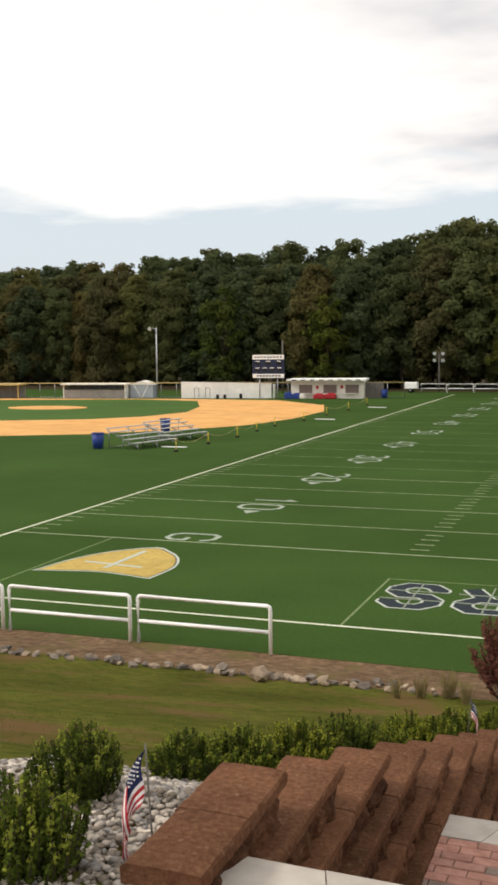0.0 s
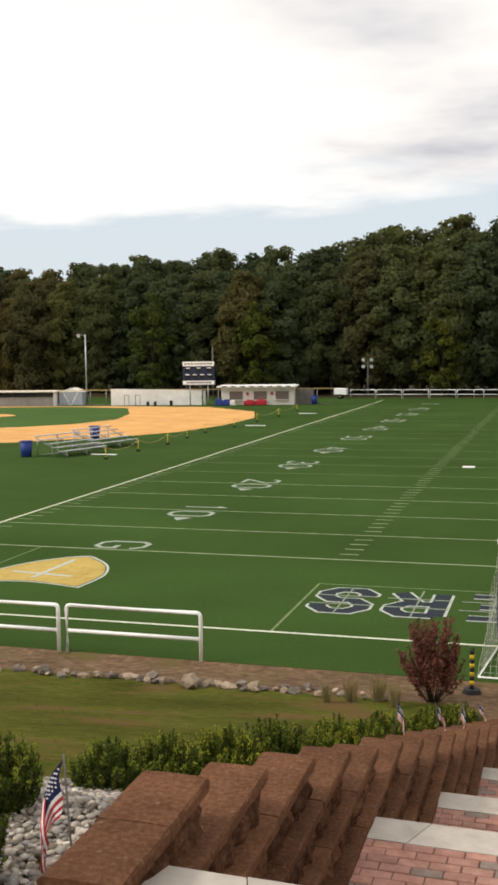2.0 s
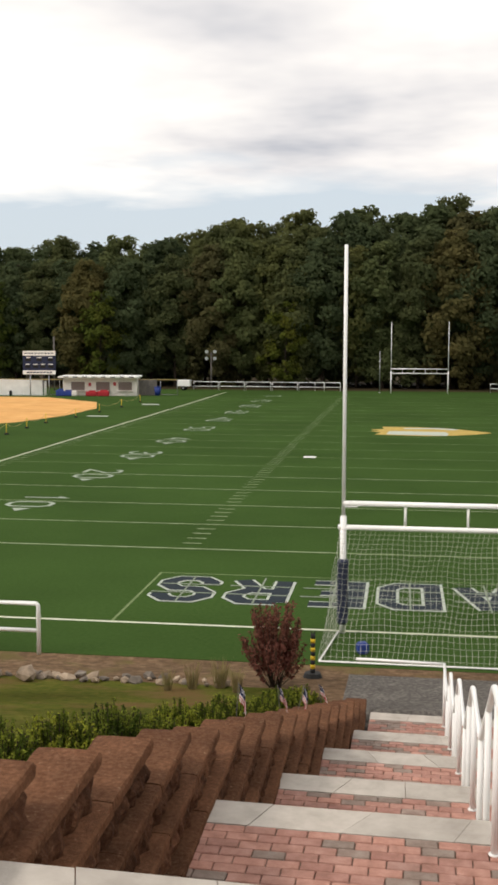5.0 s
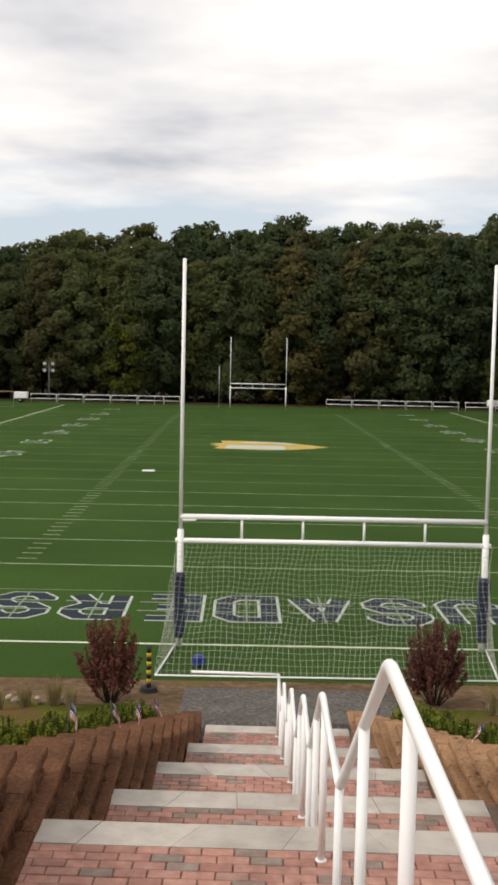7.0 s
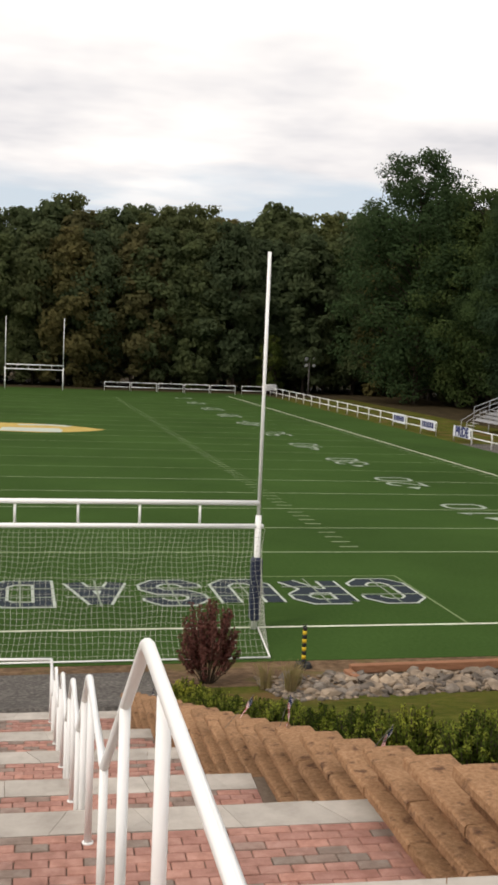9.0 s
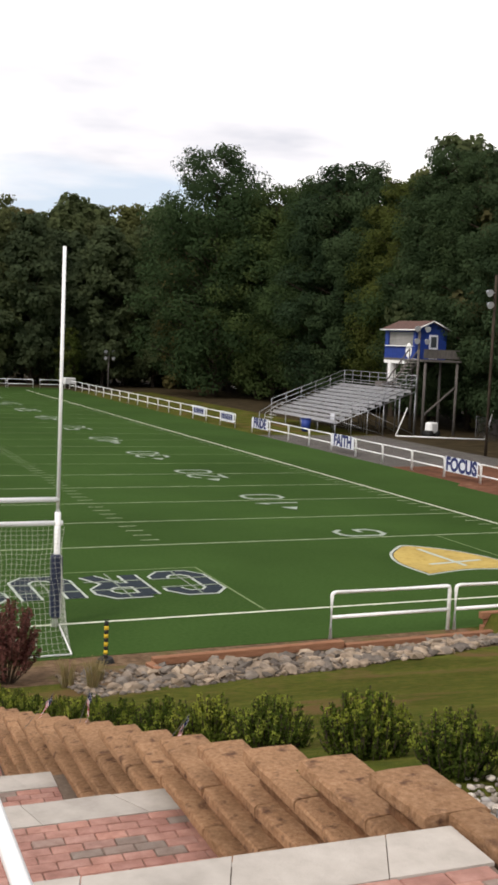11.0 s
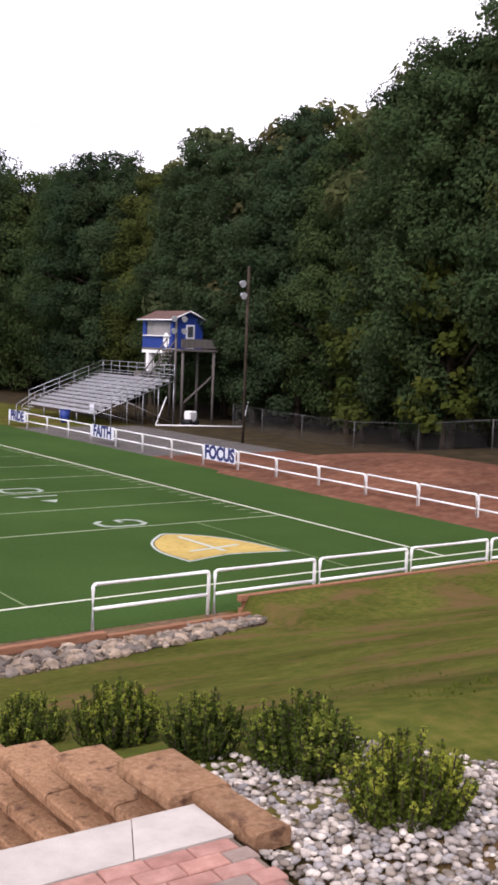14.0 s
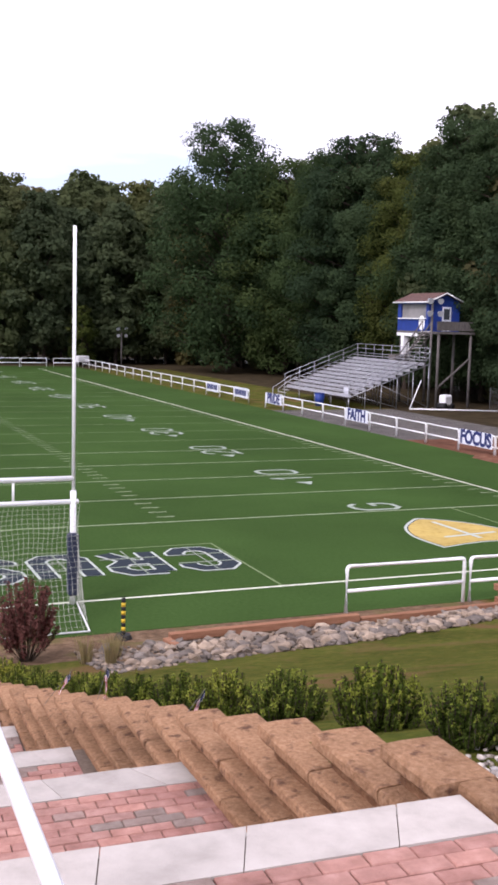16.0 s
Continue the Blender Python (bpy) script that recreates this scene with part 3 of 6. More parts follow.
plate(bm, [(-100, 52), (-70, 55.5), (-56.4, 58.9), (-50, 61.8), (-46.5, 66), (-44.9, 72.6), (-47, 81), (-51.5, 91.0), (-60, 93.0), (-100, 84)], -0.01, 0.014)
tagged(part("infield_grass", bm, "infield_grass"), "mown green grass inside the baseball infield", "grass", kind="structure")
bm = bmesh.new()
plate(bm, [(-62.8 + 4.6 * math.cos(a), 76 + 3.0 * math.sin(a)) for a in (2 * math.pi * i / 20 for i in range(20))], 0.0, 0.05)
tagged(part("pitcher_mound", bm, "infield"), "low round clay pitcher's mound", "mound", kind="structure")

# ---- stairs ----
# landing: height, far edge of its stone edging, x of both ends
LEVELS = [(4.89, -21.07, -3.96, 0.43), (3.75, -17.88, -3.60, 0.30), (2.96, -15.50, -3.20, -0.02), (2.17, -12.84, -2.97, -0.07), (1.38, -10.12, -2.74, -0.19), (0.59, -7.14, -2.58, -0.31)]
# the landings run a little askew to the field
SKEW = [-0.044, -0.031, -0.033, -0.035, -0.035, -0.035]
EDGE = 0.305
stairs = empty("stairs", None, label="wide brick stairs with pale stone edging between block walls", category="stairs", kind="structure")
random.seed(4)


# a brick with a worn upper arris: unit length and width, true height
BRICK_V = [(sx * 0.5, sy * 0.5, -0.06) for sx, sy in ((-1, -1), (1, -1), (1, 1), (-1, 1))] + [(sx * 0.5, sy * 0.5, -0.006) for sx, sy in ((-1, -1), (1, -1), (1, 1), (-1, 1))] + [(sx * 0.475, sy * 0.45, 0.0) for sx, sy in ((-1, -1), (1, -1), (1, 1), (-1, 1))]
BRICK_F = [(0, 1, 5, 4), (1, 2, 6, 5), (2, 3, 7, 6), (3, 0, 4, 7), (4, 5, 9, 8), (5, 6, 10, 9), (6, 7, 11, 10), (7, 4, 8, 11), (8, 9, 10, 11)]
BRICK = bpy.data.meshes.new("brick")
BRICK.from_pydata(BRICK_V, [], BRICK_F)
BRICK.materials.append(M["brick"])
BRICK.update()


def landing(i):
    z, yf, xl, xr = LEVELS[i]
    xl, xr = xl - (0.0 if i == 0 else 0.12), xr + 0.01
    turn = Matrix.Translation(((xl + xr) / 2, yf, 0)) @ Matrix.Rotation(math.atan(SKEW[i]), 4, "Z") @ Matrix.Translation((-(xl + xr) / 2, -yf, 0))
    back = -29.0 if i == 0 else LEVELS[i - 1][1] + 1.35
    # body with the hidden flight behind it
    bm = bmesh.new()
    box(bm, ((xl + xr) / 2 + (0.09 if i else 0), (yf - 0.02 + back) / 2, z - 0.345), (xr - xl + (0.16 if i else -0.02), yf - back - 0.04, 0.66))
    bm.transform(turn)
    part("landing", bm, "joint", stairs, "stair landing bed")
    if i:
        z0, y0 = LEVELS[i - 1][:2]
        n = 5 if i > 1 else 7
        rise = (z0 - z) / n
        run = (back - y0) / (n - 1)
        for k in range(1, n):
            zt = z0 - rise * k
            brick_box("step", ((xl + xr) / 2, y0 + run * (k - 0.5) - 0.01, (zt + z) / 2 - 0.1), (xr - xl - 0.04, run + 0.02, zt - z + 0.2), "concrete", stairs, "pale stone step")
    # edging stones with skewed joints
    xs, x = [xl], xl
    while x < xr - 0.75:
        x += random.uniform(0.52, 0.68)
        xs.append(x)
    xs.append(xr)
    sk = [0] + [random.uniform(-0.10, 0.10) for _ in xs[2:]] + [0]
    for k in range(len(xs) - 1):
        g = 0.0025
        lo = [(xs[k] + sk[k] + g, yf - EDGE), (xs[k + 1] + sk[k + 1] - g, yf - EDGE), (xs[k + 1] - sk[k + 1] - g, yf + 0.03), (xs[k] - sk[k] + g, yf + 0.03)]
        bm = plate(bmesh.new(), lo, z - 0.075, z + random.uniform(-0.003, 0.003))
        bm.transform(turn)
        part("edging_stone", bm, "concrete", stairs)
    # paving bricks in running bond
    L, W_, G = 0.203, 0.1015, 0.007
    y, row, joined = yf - EDGE - 0.004, 0, ([], [])
    end = max(back + 0.02, -23.6 if i == 0 else -99)
    while y - W_ > end:
        x = xl + (0.0 if row % 2 else -L / 2)
        while x < xr:
            a, b = max(x, xl) + G / 2, min(x + L, xr) - G / 2
            if b - a > 0.03:
                zz = z + random.uniform(-0.004, 0.002)
                if i == 1 or (i == 0 and x > -1.4 and y > -22.2):
                    ob = new("brick", BRICK)
                    ob.parent = stairs
                    ob.matrix_basis = turn @ Matrix.Translation(((a + b) / 2, y - W_ / 2, zz)) @ Matrix.Rotation(random.uniform(-0.012, 0.012), 4, "Z") @ Matrix.Diagonal(((b - a), W_ - G, 1, 1))
                else:
                    k = len(joined[0])
                    for u, v, w in BRICK_V:
                        joined[0].append(turn @ Vector(((a + b) / 2 + u * (b - a), y - W_ / 2 + v * (W_ - G), zz + w)))
                    joined[1].extend([tuple(k + q for q in f) for f in BRICK_F])
            x += L
        y -= W_
        row += 1
    if joined[0]:
        tagged(mesh_ob("brick_paving", joined[0], joined[1], "brick_joined", stairs), kind="stuff")


for i in range(6):
    landing(i)

# ---- stepped block walls beside the stairs ----
def block_mesh(seed, l, d, h, rough=0.017, mat="block"):
    """A split-faced block: back and ends plain, the face bulging and chipped. It runs along +y, its face towards +x."""
    rnd = random.Random(seed)
    ny, nz = 14, 6
    vs, fs = [], []
    off = Vector((seed * 5.3, 2.1, seed * 1.7))
    for iz in range(nz + 1):
        for iy in range(ny + 1):
            u, v = iy / ny, iz / nz
            edge = min(u * 2.5, (1 - u) * 2.5, v, 1 - v)
            # a pillowed split face, broken by coarse and fine chips
            out = -0.022 + 1.6 * rough * min(1.0, edge * 4.0) + (rough * 1.5 * noise.noise(Vector((0.3, u * 4.5, v * 2.2)) + off) + rough * 0.6 * noise.noise(Vector((0.7, u * 14, v * 6)) + off) + rnd.uniform(-0.1, 0.1) * rough) * min(1.0, 0.25 + edge * 4)
            vs.append((out, u * l, v * h))
    w = ny + 1
    for iz in range(nz):
        for iy in range(ny):
            a = iz * w + iy
            fs.append((a, a + 1, a + w + 1, a + w))
    base = len(vs)
    vs += [(-d, 0, 0), (-d, l, 0), (-d, l, h), (-d, 0, h)]
    fs.append(tuple([nz * w + k for k in range(ny + 1)] + [base + 2, base + 3]))
    fs.append(tuple([k * w for k in range(nz + 1)] + [base + 3, base]))
    fs.append(tuple([k * w + ny for k in range(nz + 1)][::-1] + [base + 1, base + 2]))
    me = bpy.data.meshes.new("block")
    me.from_pydata(vs, [], fs)
    me.materials.append(M[mat])
    me.update()
    return me


def cap_mesh(seed, l, d, h, mat="block"):
    """A chipped coping slab with worn arrises."""
    rnd = random.Random(seed)
    n = 12
    vs, fs = [], []
    prof = [(-0.010, 0.0), (0.006, h * 0.25), (0.007, h * 0.8), (-0.002, h * 0.97), (-0.025, h), (-d * 0.33, h + 0.003), (-d * 0.66, h + 0.003), (-d + 0.02, h), (-d, h * 0.8), (-d, 0)]
    off = Vector((seed * 3.1, 7.7, seed * 0.9))
    for iy in range(n + 1):
        for k, (x, z) in enumerate(prof):
            j = 0.009 if k < 5 else 0.005
            c = noise.noise(Vector((k * 0.8, iy * 0.9, 0)) + off)
            vs.append((x + j * c + rnd.uniform(-0.002, 0.002), iy / n * l + (rnd.uniform(-0.004, 0.004) if 0 < iy < n else 0), z + 0.4 * j * noise.noise(Vector((k * 0.7, iy * 0.8, 4)) + off)))
    w = len(prof)
    for iy in range(n):
        for k in range(w - 1):
            a = iy * w + k
            fs.append((a, a + w, a + w + 1, a + 1))
    fs.append(tuple(range(w)))
    fs.append(tuple(n * w + k for k in range(w))[::-1])
    me = bpy.data.meshes.new("cap")
    me.from_pydata(vs, [], fs)
    me.materials.append(M[mat])
    me.update()
    return me


CAP_H = 0.085
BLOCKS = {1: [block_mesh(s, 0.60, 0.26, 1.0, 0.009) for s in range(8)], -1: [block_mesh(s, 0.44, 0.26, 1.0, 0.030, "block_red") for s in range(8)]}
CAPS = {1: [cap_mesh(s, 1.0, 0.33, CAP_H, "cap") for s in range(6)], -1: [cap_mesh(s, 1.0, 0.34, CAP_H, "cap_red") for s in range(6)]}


def stair_floor(y):
    for z, yf, *_ in LEVELS:
        if y < yf:
            return z
    return 0.2


def stair_wall(side):
    wall = empty("retaining_wall", None, label="stepped brown split-face block wall beside the stairs", category="retaining wall", kind="structure")
    rnd = random.Random(11 + side)
    course, step, count, z_first, y_first, x_first, dx, recess = (0.25, 0.79, 16, 5.05, -20.40, -3.81, 0.066, 0.050) if side < 0 else (0.20, 0.668, 20, 4.93, -20.60, 0.34, -0.034, 0.085)
    unit = 0.60 if side > 0 else 0.44
    for k in range(count + 1):
        # each lower course ends further down and stands a little further in
        ztop = z_first - CAP_H - course * k
        yend = y_first + step * k + rnd.uniform(-0.03, 0.03)
        x = x_first + dx * k
        y0 = yend - step
        while y0 > -22.0 and ztop + CAP_H > stair_floor(y0 + 0.3) + 0.02:
            y0 -= 0.1
        if k == 0:
            y0 = -21.61 if side > 0 else -21.46
        l = yend - y0
        n = max(2, round(l / 0.85))
        for q in range(n):
            ob = new("cap", rnd.choice(CAPS[side]))
            ob.parent = wall
            ya = y0 + l * q / n
            # the nearest coping stone is cut narrow to clear the paving
            cut = side > 0 and k == 0 and q == 0
            m = Matrix.Translation((x + (0.11 if cut else 0), ya, ztop + rnd.uniform(-0.003, 0.003))) @ Matrix.Rotation(rnd.uniform(-0.008, 0.008), 4, "Z")
            if side > 0:
                m = m @ Matrix.Translation((0, l / n, 0)) @ Matrix.Rotation(math.pi, 4, "Z")
            ob.matrix_basis = m @ Matrix.Diagonal((0.55 if cut else 1, (l / n) - 0.01, 1, 1))
        y = yend - rnd.uniform(0, 0.04)
        while True:
            ya = y - unit
            if ztop < stair_floor(ya + 0.3) - 0.05 or ya < -21.6:
                break
            ob = new("block", rnd.choice(BLOCKS[side]))
            ob.parent = wall
            m = Matrix.Translation((x + side * recess, ya, ztop - course)) @ Matrix.Rotation(rnd.uniform(-0.012, 0.012), 4, "Z")
            if side > 0:
                m = m @ Matrix.Translation((0, unit - 0.004, 0)) @ Matrix.Rotation(math.pi, 4, "Z")
            ob.matrix_basis = m @ Matrix.Diagonal((1, 1, course - 0.004, 1))
            y -= unit + 0.003
    return wall


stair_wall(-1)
stair_wall(1)


# ---- white pipe handrail down the middle of the stairs ----
def handrail():
    rail = empty("handrail", Matrix.Translation((-1.385, 0, 0)) @ Matrix.Rotation(-0.0158, 4, "Z"), label="white painted pipe handrail stepping down the stairs", category="handrail")
    H = 0.95
    pts = [(0, -27.5, LEVELS[0][0] + H)]
    r = 0.024
    posts = []
    for i, (z, yf, *_) in enumerate(LEVELS):
        drop = 1.6 if i == 1 else 1.05
        near = -27.5 if i == 0 else LEVELS[i - 1][1] + drop
        far = yf - 0.14
        if i:
            pts.append((0, near, z + H))
            posts.append((near, z, z + H))
        pts.append((0, far, z + H))
        posts.append((far - (0.5 if i == 0 else 0.3), z, z + H))
        if i == 0:
            posts.append((far - 2.6, z, z + H))
        if i < 5:
            z1, n1 = LEVELS[i + 1][0], yf + (1.6 if i == 0 else 1.05)
            q = 0.4
            posts.append((far + q * (n1 - far), z + q * (z1 - z) - 0.25, z + q * (z1 - z) + H))
    part("top_rail", tube(bmesh.new(), bent(pts, 0.05, 2), r, 10), "white_paint", rail, "", True)
    for y, z0, z1 in posts:
        rod("post", [(0, y, z0), (0, y, z1 - 0.01)], r * 0.95, "white_paint", rail, 10)
        rod("foot_plate", [(0, y, z0), (0, y, z0 + 0.010)], 0.036, "white_paint", rail, 10)
    # the level bar at the foot
    z, yf = LEVELS[5][:2]
    rod("end_bar", [(0, yf - 0.14, z + H), (-1.45, yf - 0.15, z + H + 0.02)], r, "white_paint", rail, 10)
    return rail


handrail()


# ---- white pipe fence panels ----
def fence_panel(length=3.3, height=1.12):
    o = empty("pipe_fence", None, label="white painted pipe fence panel with two rails", category="fence", group="white fence panels round the field")
    part("frame", tube(bmesh.new(), bent([(0, 0, 0), (0, 0, height), (length, 0, height), (length, 0, 0)], 0.10), 0.048, 8), "white_paint", o, "", True)
    rod("middle_rail", [(0.03, 0, 0.52), (length - 0.03, 0, 0.52)], 0.045, "white_paint", o)
    return o


panel = fence_panel()
panel.matrix_basis = pose(-13.30, -2.82, 0)
for x in (-16.80, -20.30, -23.80):
    copy_thing(panel, pose(x, -2.85, 0))
for x in (9.58, 13.07, 16.56, 20.05, 23.54):
    copy_thing(panel, pose(x, -2.75, 0.0))
PITCH = 3.42
y = 21.75 - 6 * PITCH
while y < 113:
    if not 52.0 < y < 55.0:
        copy_thing(panel, pose(31.0, y, 0, 0, 0, 90))
    y += PITCH
for x in (-29.5, -26.0, -22.5, -19.0, -15.5, -12.0 - 1.4):
    copy_thing(panel, pose(x, 114.5, 0))
for x in (9.0, 12.5, 16.0, 19.5, 23.0, 27.2):
    copy_thing(panel, pose(x, 114.5, 0))


# ---- goals ----
def goal_posts(name, at, label, pad=True):
    o = empty(name, at, label=label, category="goal post", group="football goal posts")
    hw, hb, ht = 3.555, 3.06, 8.98
    for s in (-1, 1):
        rod("upright", [(s * hw, 0, hb - 0.35), (s * hw, 0, ht)], 0.043, "white_paint", o, 10)
        leg = rod("leg", [(s * hw, 0, 0), (s * hw, 0, hb - 0.3)], 0.075, "white_paint", o, 10)
        if pad:
            bm = box(bmesh.new(), (s * hw, 0, 0.98), (0.26, 0.30, 1.55), bevel=0.06)
            part("pad", bm, "navy", leg, "navy padded sleeve")
    rod("crossbar", [(-hw, 0, hb), (hw, 0, hb)], 0.062, "white_paint", o, 10)
    rod("lower_bar", [(-hw - 0.12, 0, 2.50), (hw + 0.12, 0, 2.50)], 0.058, "white_paint", o, 10)
    for k in range(1, 5):
        x = -hw + 2 * hw * k / 5
        rod("spacer", [(x, 0, 2.54), (x, 0, hb - 0.04)], 0.03, "white_paint", o)
    return o


goal_posts("goal_post", pose(0, -0.10, 0), "white steel football goal posts with navy padded legs")
slim = empty("slim_pole", pose(-4.97, 111.6, 0), label="slim pale pole beside the far goal posts", category="pole")
rod("pole", [(0, 0, 0), (0, 0, 5.3)], 0.05, "metal", slim)
rod("base", [(0, 0, 0), (0, 0, 0.06)], 0.14, "metal", slim)
goal_posts("goal_post", pose(0, 111.6, 0), "white steel football goal posts at the far end", pad=False)


def cord(bm, a, b, r=0.0036):
    a, b = Vector(a), Vector(b)
    d = (b - a).normalized()
    u = d.cross(Vector((0.3, 0.5, 0.8))).normalized() * r
    v = d.cross(u).normalized() * r
    ring = []
    for p in (a, b):
        ring.append([bm.verts.new(p + q) for q in (u, -0.5 * u + 0.87 * v, -0.5 * u - 0.87 * v)])
    for k in range(3):
        bm.faces.new((ring[0][k], ring[0][(k + 1) % 3], ring[1][(k + 1) % 3], ring[1][k]))


def soccer_goal(at):
    o = empty("soccer_goal", at, label="sagging white soccer goal net hung from the goal posts", category="soccer goal")
    hw, h, d1 = 3.64, 2.48, 2.40
    for s in (-1, 1):
        rod("side_bar", [(s * hw, 0, 0.04), (s * hw - 0.27, -d1, 0.04)], 0.02, "white_paint", o)
    rod("back_bar", [(-hw - 0.27, -d1, 0.04), (hw - 0.27, -d1, 0.04)], 0.02, "white_paint", o)

    def back(u, v):
        # u across, v from the crossbar down to the back bar; the net sags between its ties
        x = -hw + 2 * hw * u
        y = -(0.15 + (d1 - 0.15) * (v ** 1.7)) + 0.10 * math.sin(math.pi * v) * math.sin(u * 9)
        z = h * (1 - v) - 0.10 * math.sin(math.pi * u * 6) ** 2 * (1 - v) * v * 2
        return (x - 0.27 * v + 0.03 * math.sin(v * 12 + u * 20), y, max(0.04, z))

    bm = bmesh.new()
    nu, nv = 62, 24
    for i in range(nu + 1):
        for j in range(nv):
            cord(bm, back(i / nu, j / nv), back(i / nu, (j + 1) / nv))
    for j in range(nv + 1):
        for i in range(nu):
            cord(bm, back(i / nu, j / nv), back((i + 1) / nu, j / nv))
    for s in (-1, 1):
        for j in range(0, nv + 1):
            y1 = back(0, j / nv)[1]
            z = h * (1 - j / nv)
            cord(bm, (s * hw, 0, z), (s * hw - 0.27 * j / nv, y1, z))
        for k in range(1, 12):
            y = -d1 * k / 12
            zt = h * (1 - (max(0.0, (-y - 0.15) / (d1 - 0.15))) ** (1 / 1.7))
            cord(bm, (s * hw - 0.27 * k / 12, y, 0.04), (s * hw - 0.27 * (1 - zt / h), y, zt))
    part("net", bm, "net", o, "white cord net")
    return o


soccer_goal(pose(0, -0.16, 0))

# ---- trees ----
def leaf_cloud(centres, size, seed, flat=0.5, bough=False):
    """Leaves as small bent quads scattered round the given points: (centre, radius, count)."""
    rnd = np.random.RandomState(seed)
    V, F = [], []
    base = 0
    for c, rad, n in centres:
        d = rnd.normal(size=(n, 3))
        d /= np.linalg.norm(d, axis=1)[:, None]
        r = rad * (0.12 + 0.93 * rnd.rand(n) ** 0.45)[:, None]
        p = np.array(c) + d * r * np.array([1, 1, 0.75])
        out = d * 1.0
        if bough:
            # foliage turns to the light away from the trunk, not away from its own twig
            g = np.array([c[0], c[1], 0.0])
            out = d * 0.7 + 0.8 * g / (np.linalg.norm(g) + 0.5)
        nrm = out + rnd.normal(size=(n, 3)) * (0.55 if bough else 0.3) + np.array([0, 0, flat])
        nrm /= np.linalg.norm(nrm, axis=1)[:, None]
        t = np.cross(nrm, rnd.normal(size=(n, 3)))
        t /= np.linalg.norm(t, axis=1)[:, None]
        b = np.cross(nrm, t)
        s = (size * (0.6 + 0.8 * rnd.rand(n)))[:, None]
        q = np.stack([p - t * s, p - b * s * 0.6 + nrm * s * 0.1, p + t * s, p + b * s * 0.6 + nrm * s * 0.1], 1).reshape(-1, 3)
        V.append(q)
        F.append(np.arange(base, base + 4 * n).reshape(n, 4))
        base += 4 * n
    return np.concatenate(V), np.concatenate(F)


def quick_mesh(name, V, F, mat):
    me = bpy.data.meshes.new(name)
    me.vertices.add(len(V))
    me.vertices.foreach_set("co", np.asarray(V, np.float32).ravel())
    me.loops.add(F.size)
    me.loops.foreach_set("vertex_index", F.astype(np.int32).ravel())
    me.polygons.add(len(F))
    me.polygons.foreach_set("loop_start", np.arange(0, F.size, F.shape[1], dtype=np.int32))
    me.polygons.foreach_set("loop_total", np.full(len(F), F.shape[1], np.int32))
    me.materials.append(M[mat])
    me.update(calc_edges=True)
    return me


def build_tree(seed, height, spread, mat, leaf=0.30, low=0.25, clumps=46, per=95, name="tree", label="", puff=0.25):
    """A tapered trunk with limbs that carry clumps of leaves, with gaps between them."""
    rnd = random.Random(seed)
    o = empty(name, None, label=label or "tall leafy deciduous tree at the wood's edge", category="tree", group="trees round the field")
    bm = bmesh.new()
    lean = Vector((rnd.uniform(-0.5, 0.5), rnd.uniform(-0.5, 0.5), 0))
    top = height * 0.9
    pts = [Vector((0, 0, -0.3)) + lean * (k / 6) ** 2 * 2 + Vector((rnd.uniform(-0.1, 0.1), rnd.uniform(-0.1, 0.1), top * k / 6)) for k in range(7)]
    r0 = height * 0.0125
    for a, b, k in zip(pts, pts[1:], range(6)):
        ra, rb = r0 * (1 - k / 6.6), r0 * (1 - (k + 1) / 6.6)
        n = 7
        u, v = Vector((1, 0, 0)), Vector((0, 1, 0))
        A = [bm.verts.new(a + ra * (math.cos(q) * u + math.sin(q) * v)) for q in (2 * math.pi * i / n for i in range(n))]
        B = [bm.verts.new(b + rb * (math.cos(q) * u + math.sin(q) * v)) for q in (2 * math.pi * i / n for i in range(n))]
        for i in range(n):
            bm.faces.new((A[i], A[(i + 1) % n], B[(i + 1) % n], B[i]))
    cl = []
    for k in range(clumps):
        h = low + (1 - low) * ((k + 0.5) / clumps) ** 0.8
        z = h * height
        w = spread * (0.22 + 1.0 * math.sin(math.pi * min(1, (h - low) / (1 - low) * 0.80 + 0.17)) ** 0.9) * rnd.uniform(0.62, 0.9)
        a = k * 2.399 + rnd.uniform(-0.5, 0.5)
        rr = w * math.sqrt(rnd.uniform(0.12, 1.0))
        rad = rnd.uniform(0.7, 1.5) * spread * puff
        if h > 0.86:
            rad *= rnd.uniform(0.4, 0.75)
        c = Vector((rr * math.cos(a), rr * math.sin(a), min(z * rnd.uniform(0.95, 1.02), height - rad * 0.6))) + lean * h
        cl.append((c, rad, int(per * (rad / (spread * puff * 1.2)) ** 2)))
        if rr > 0.4 * w and k % 2:
            s = pts[min(5, int(h * 5.2))]
            s = Vector((s.x, s.y, max(z - rr * 0.6, 1.5)))
            tube(bm, [s, (s + c) / 2 + Vector((0, 0, 0.3)), c], 0.05 + 0.03 * (1 - h), 4, False)
    part("trunk", bm, "bark", o)
    V, F = leaf_cloud(cl, leaf, seed, 0.6, True)
    crown = new("crown", quick_mesh("crown", V, F, mat))
    crown.parent = o
    return o


# these trees' leaf colours carry the haze of distance
TREES = []
for k, (h, sp, mt, lo) in enumerate(((22, 5.6, "leaf_hazy_olive", 0.05), (24, 6.0, "leaf_hazy_green", 0.10), (21, 5.2, "leaf_hazy_green", 0.03), (25, 6.2, "leaf_hazy_olive", 0.16), (20, 5.4, "leaf_hazy_rust", 0.03), (23, 5.6, "leaf_hazy_green", 0.08))):
    TREES.append(build_tree(20 + k, h, sp, mt, 0.30, lo, 120, 190, puff=0.24))
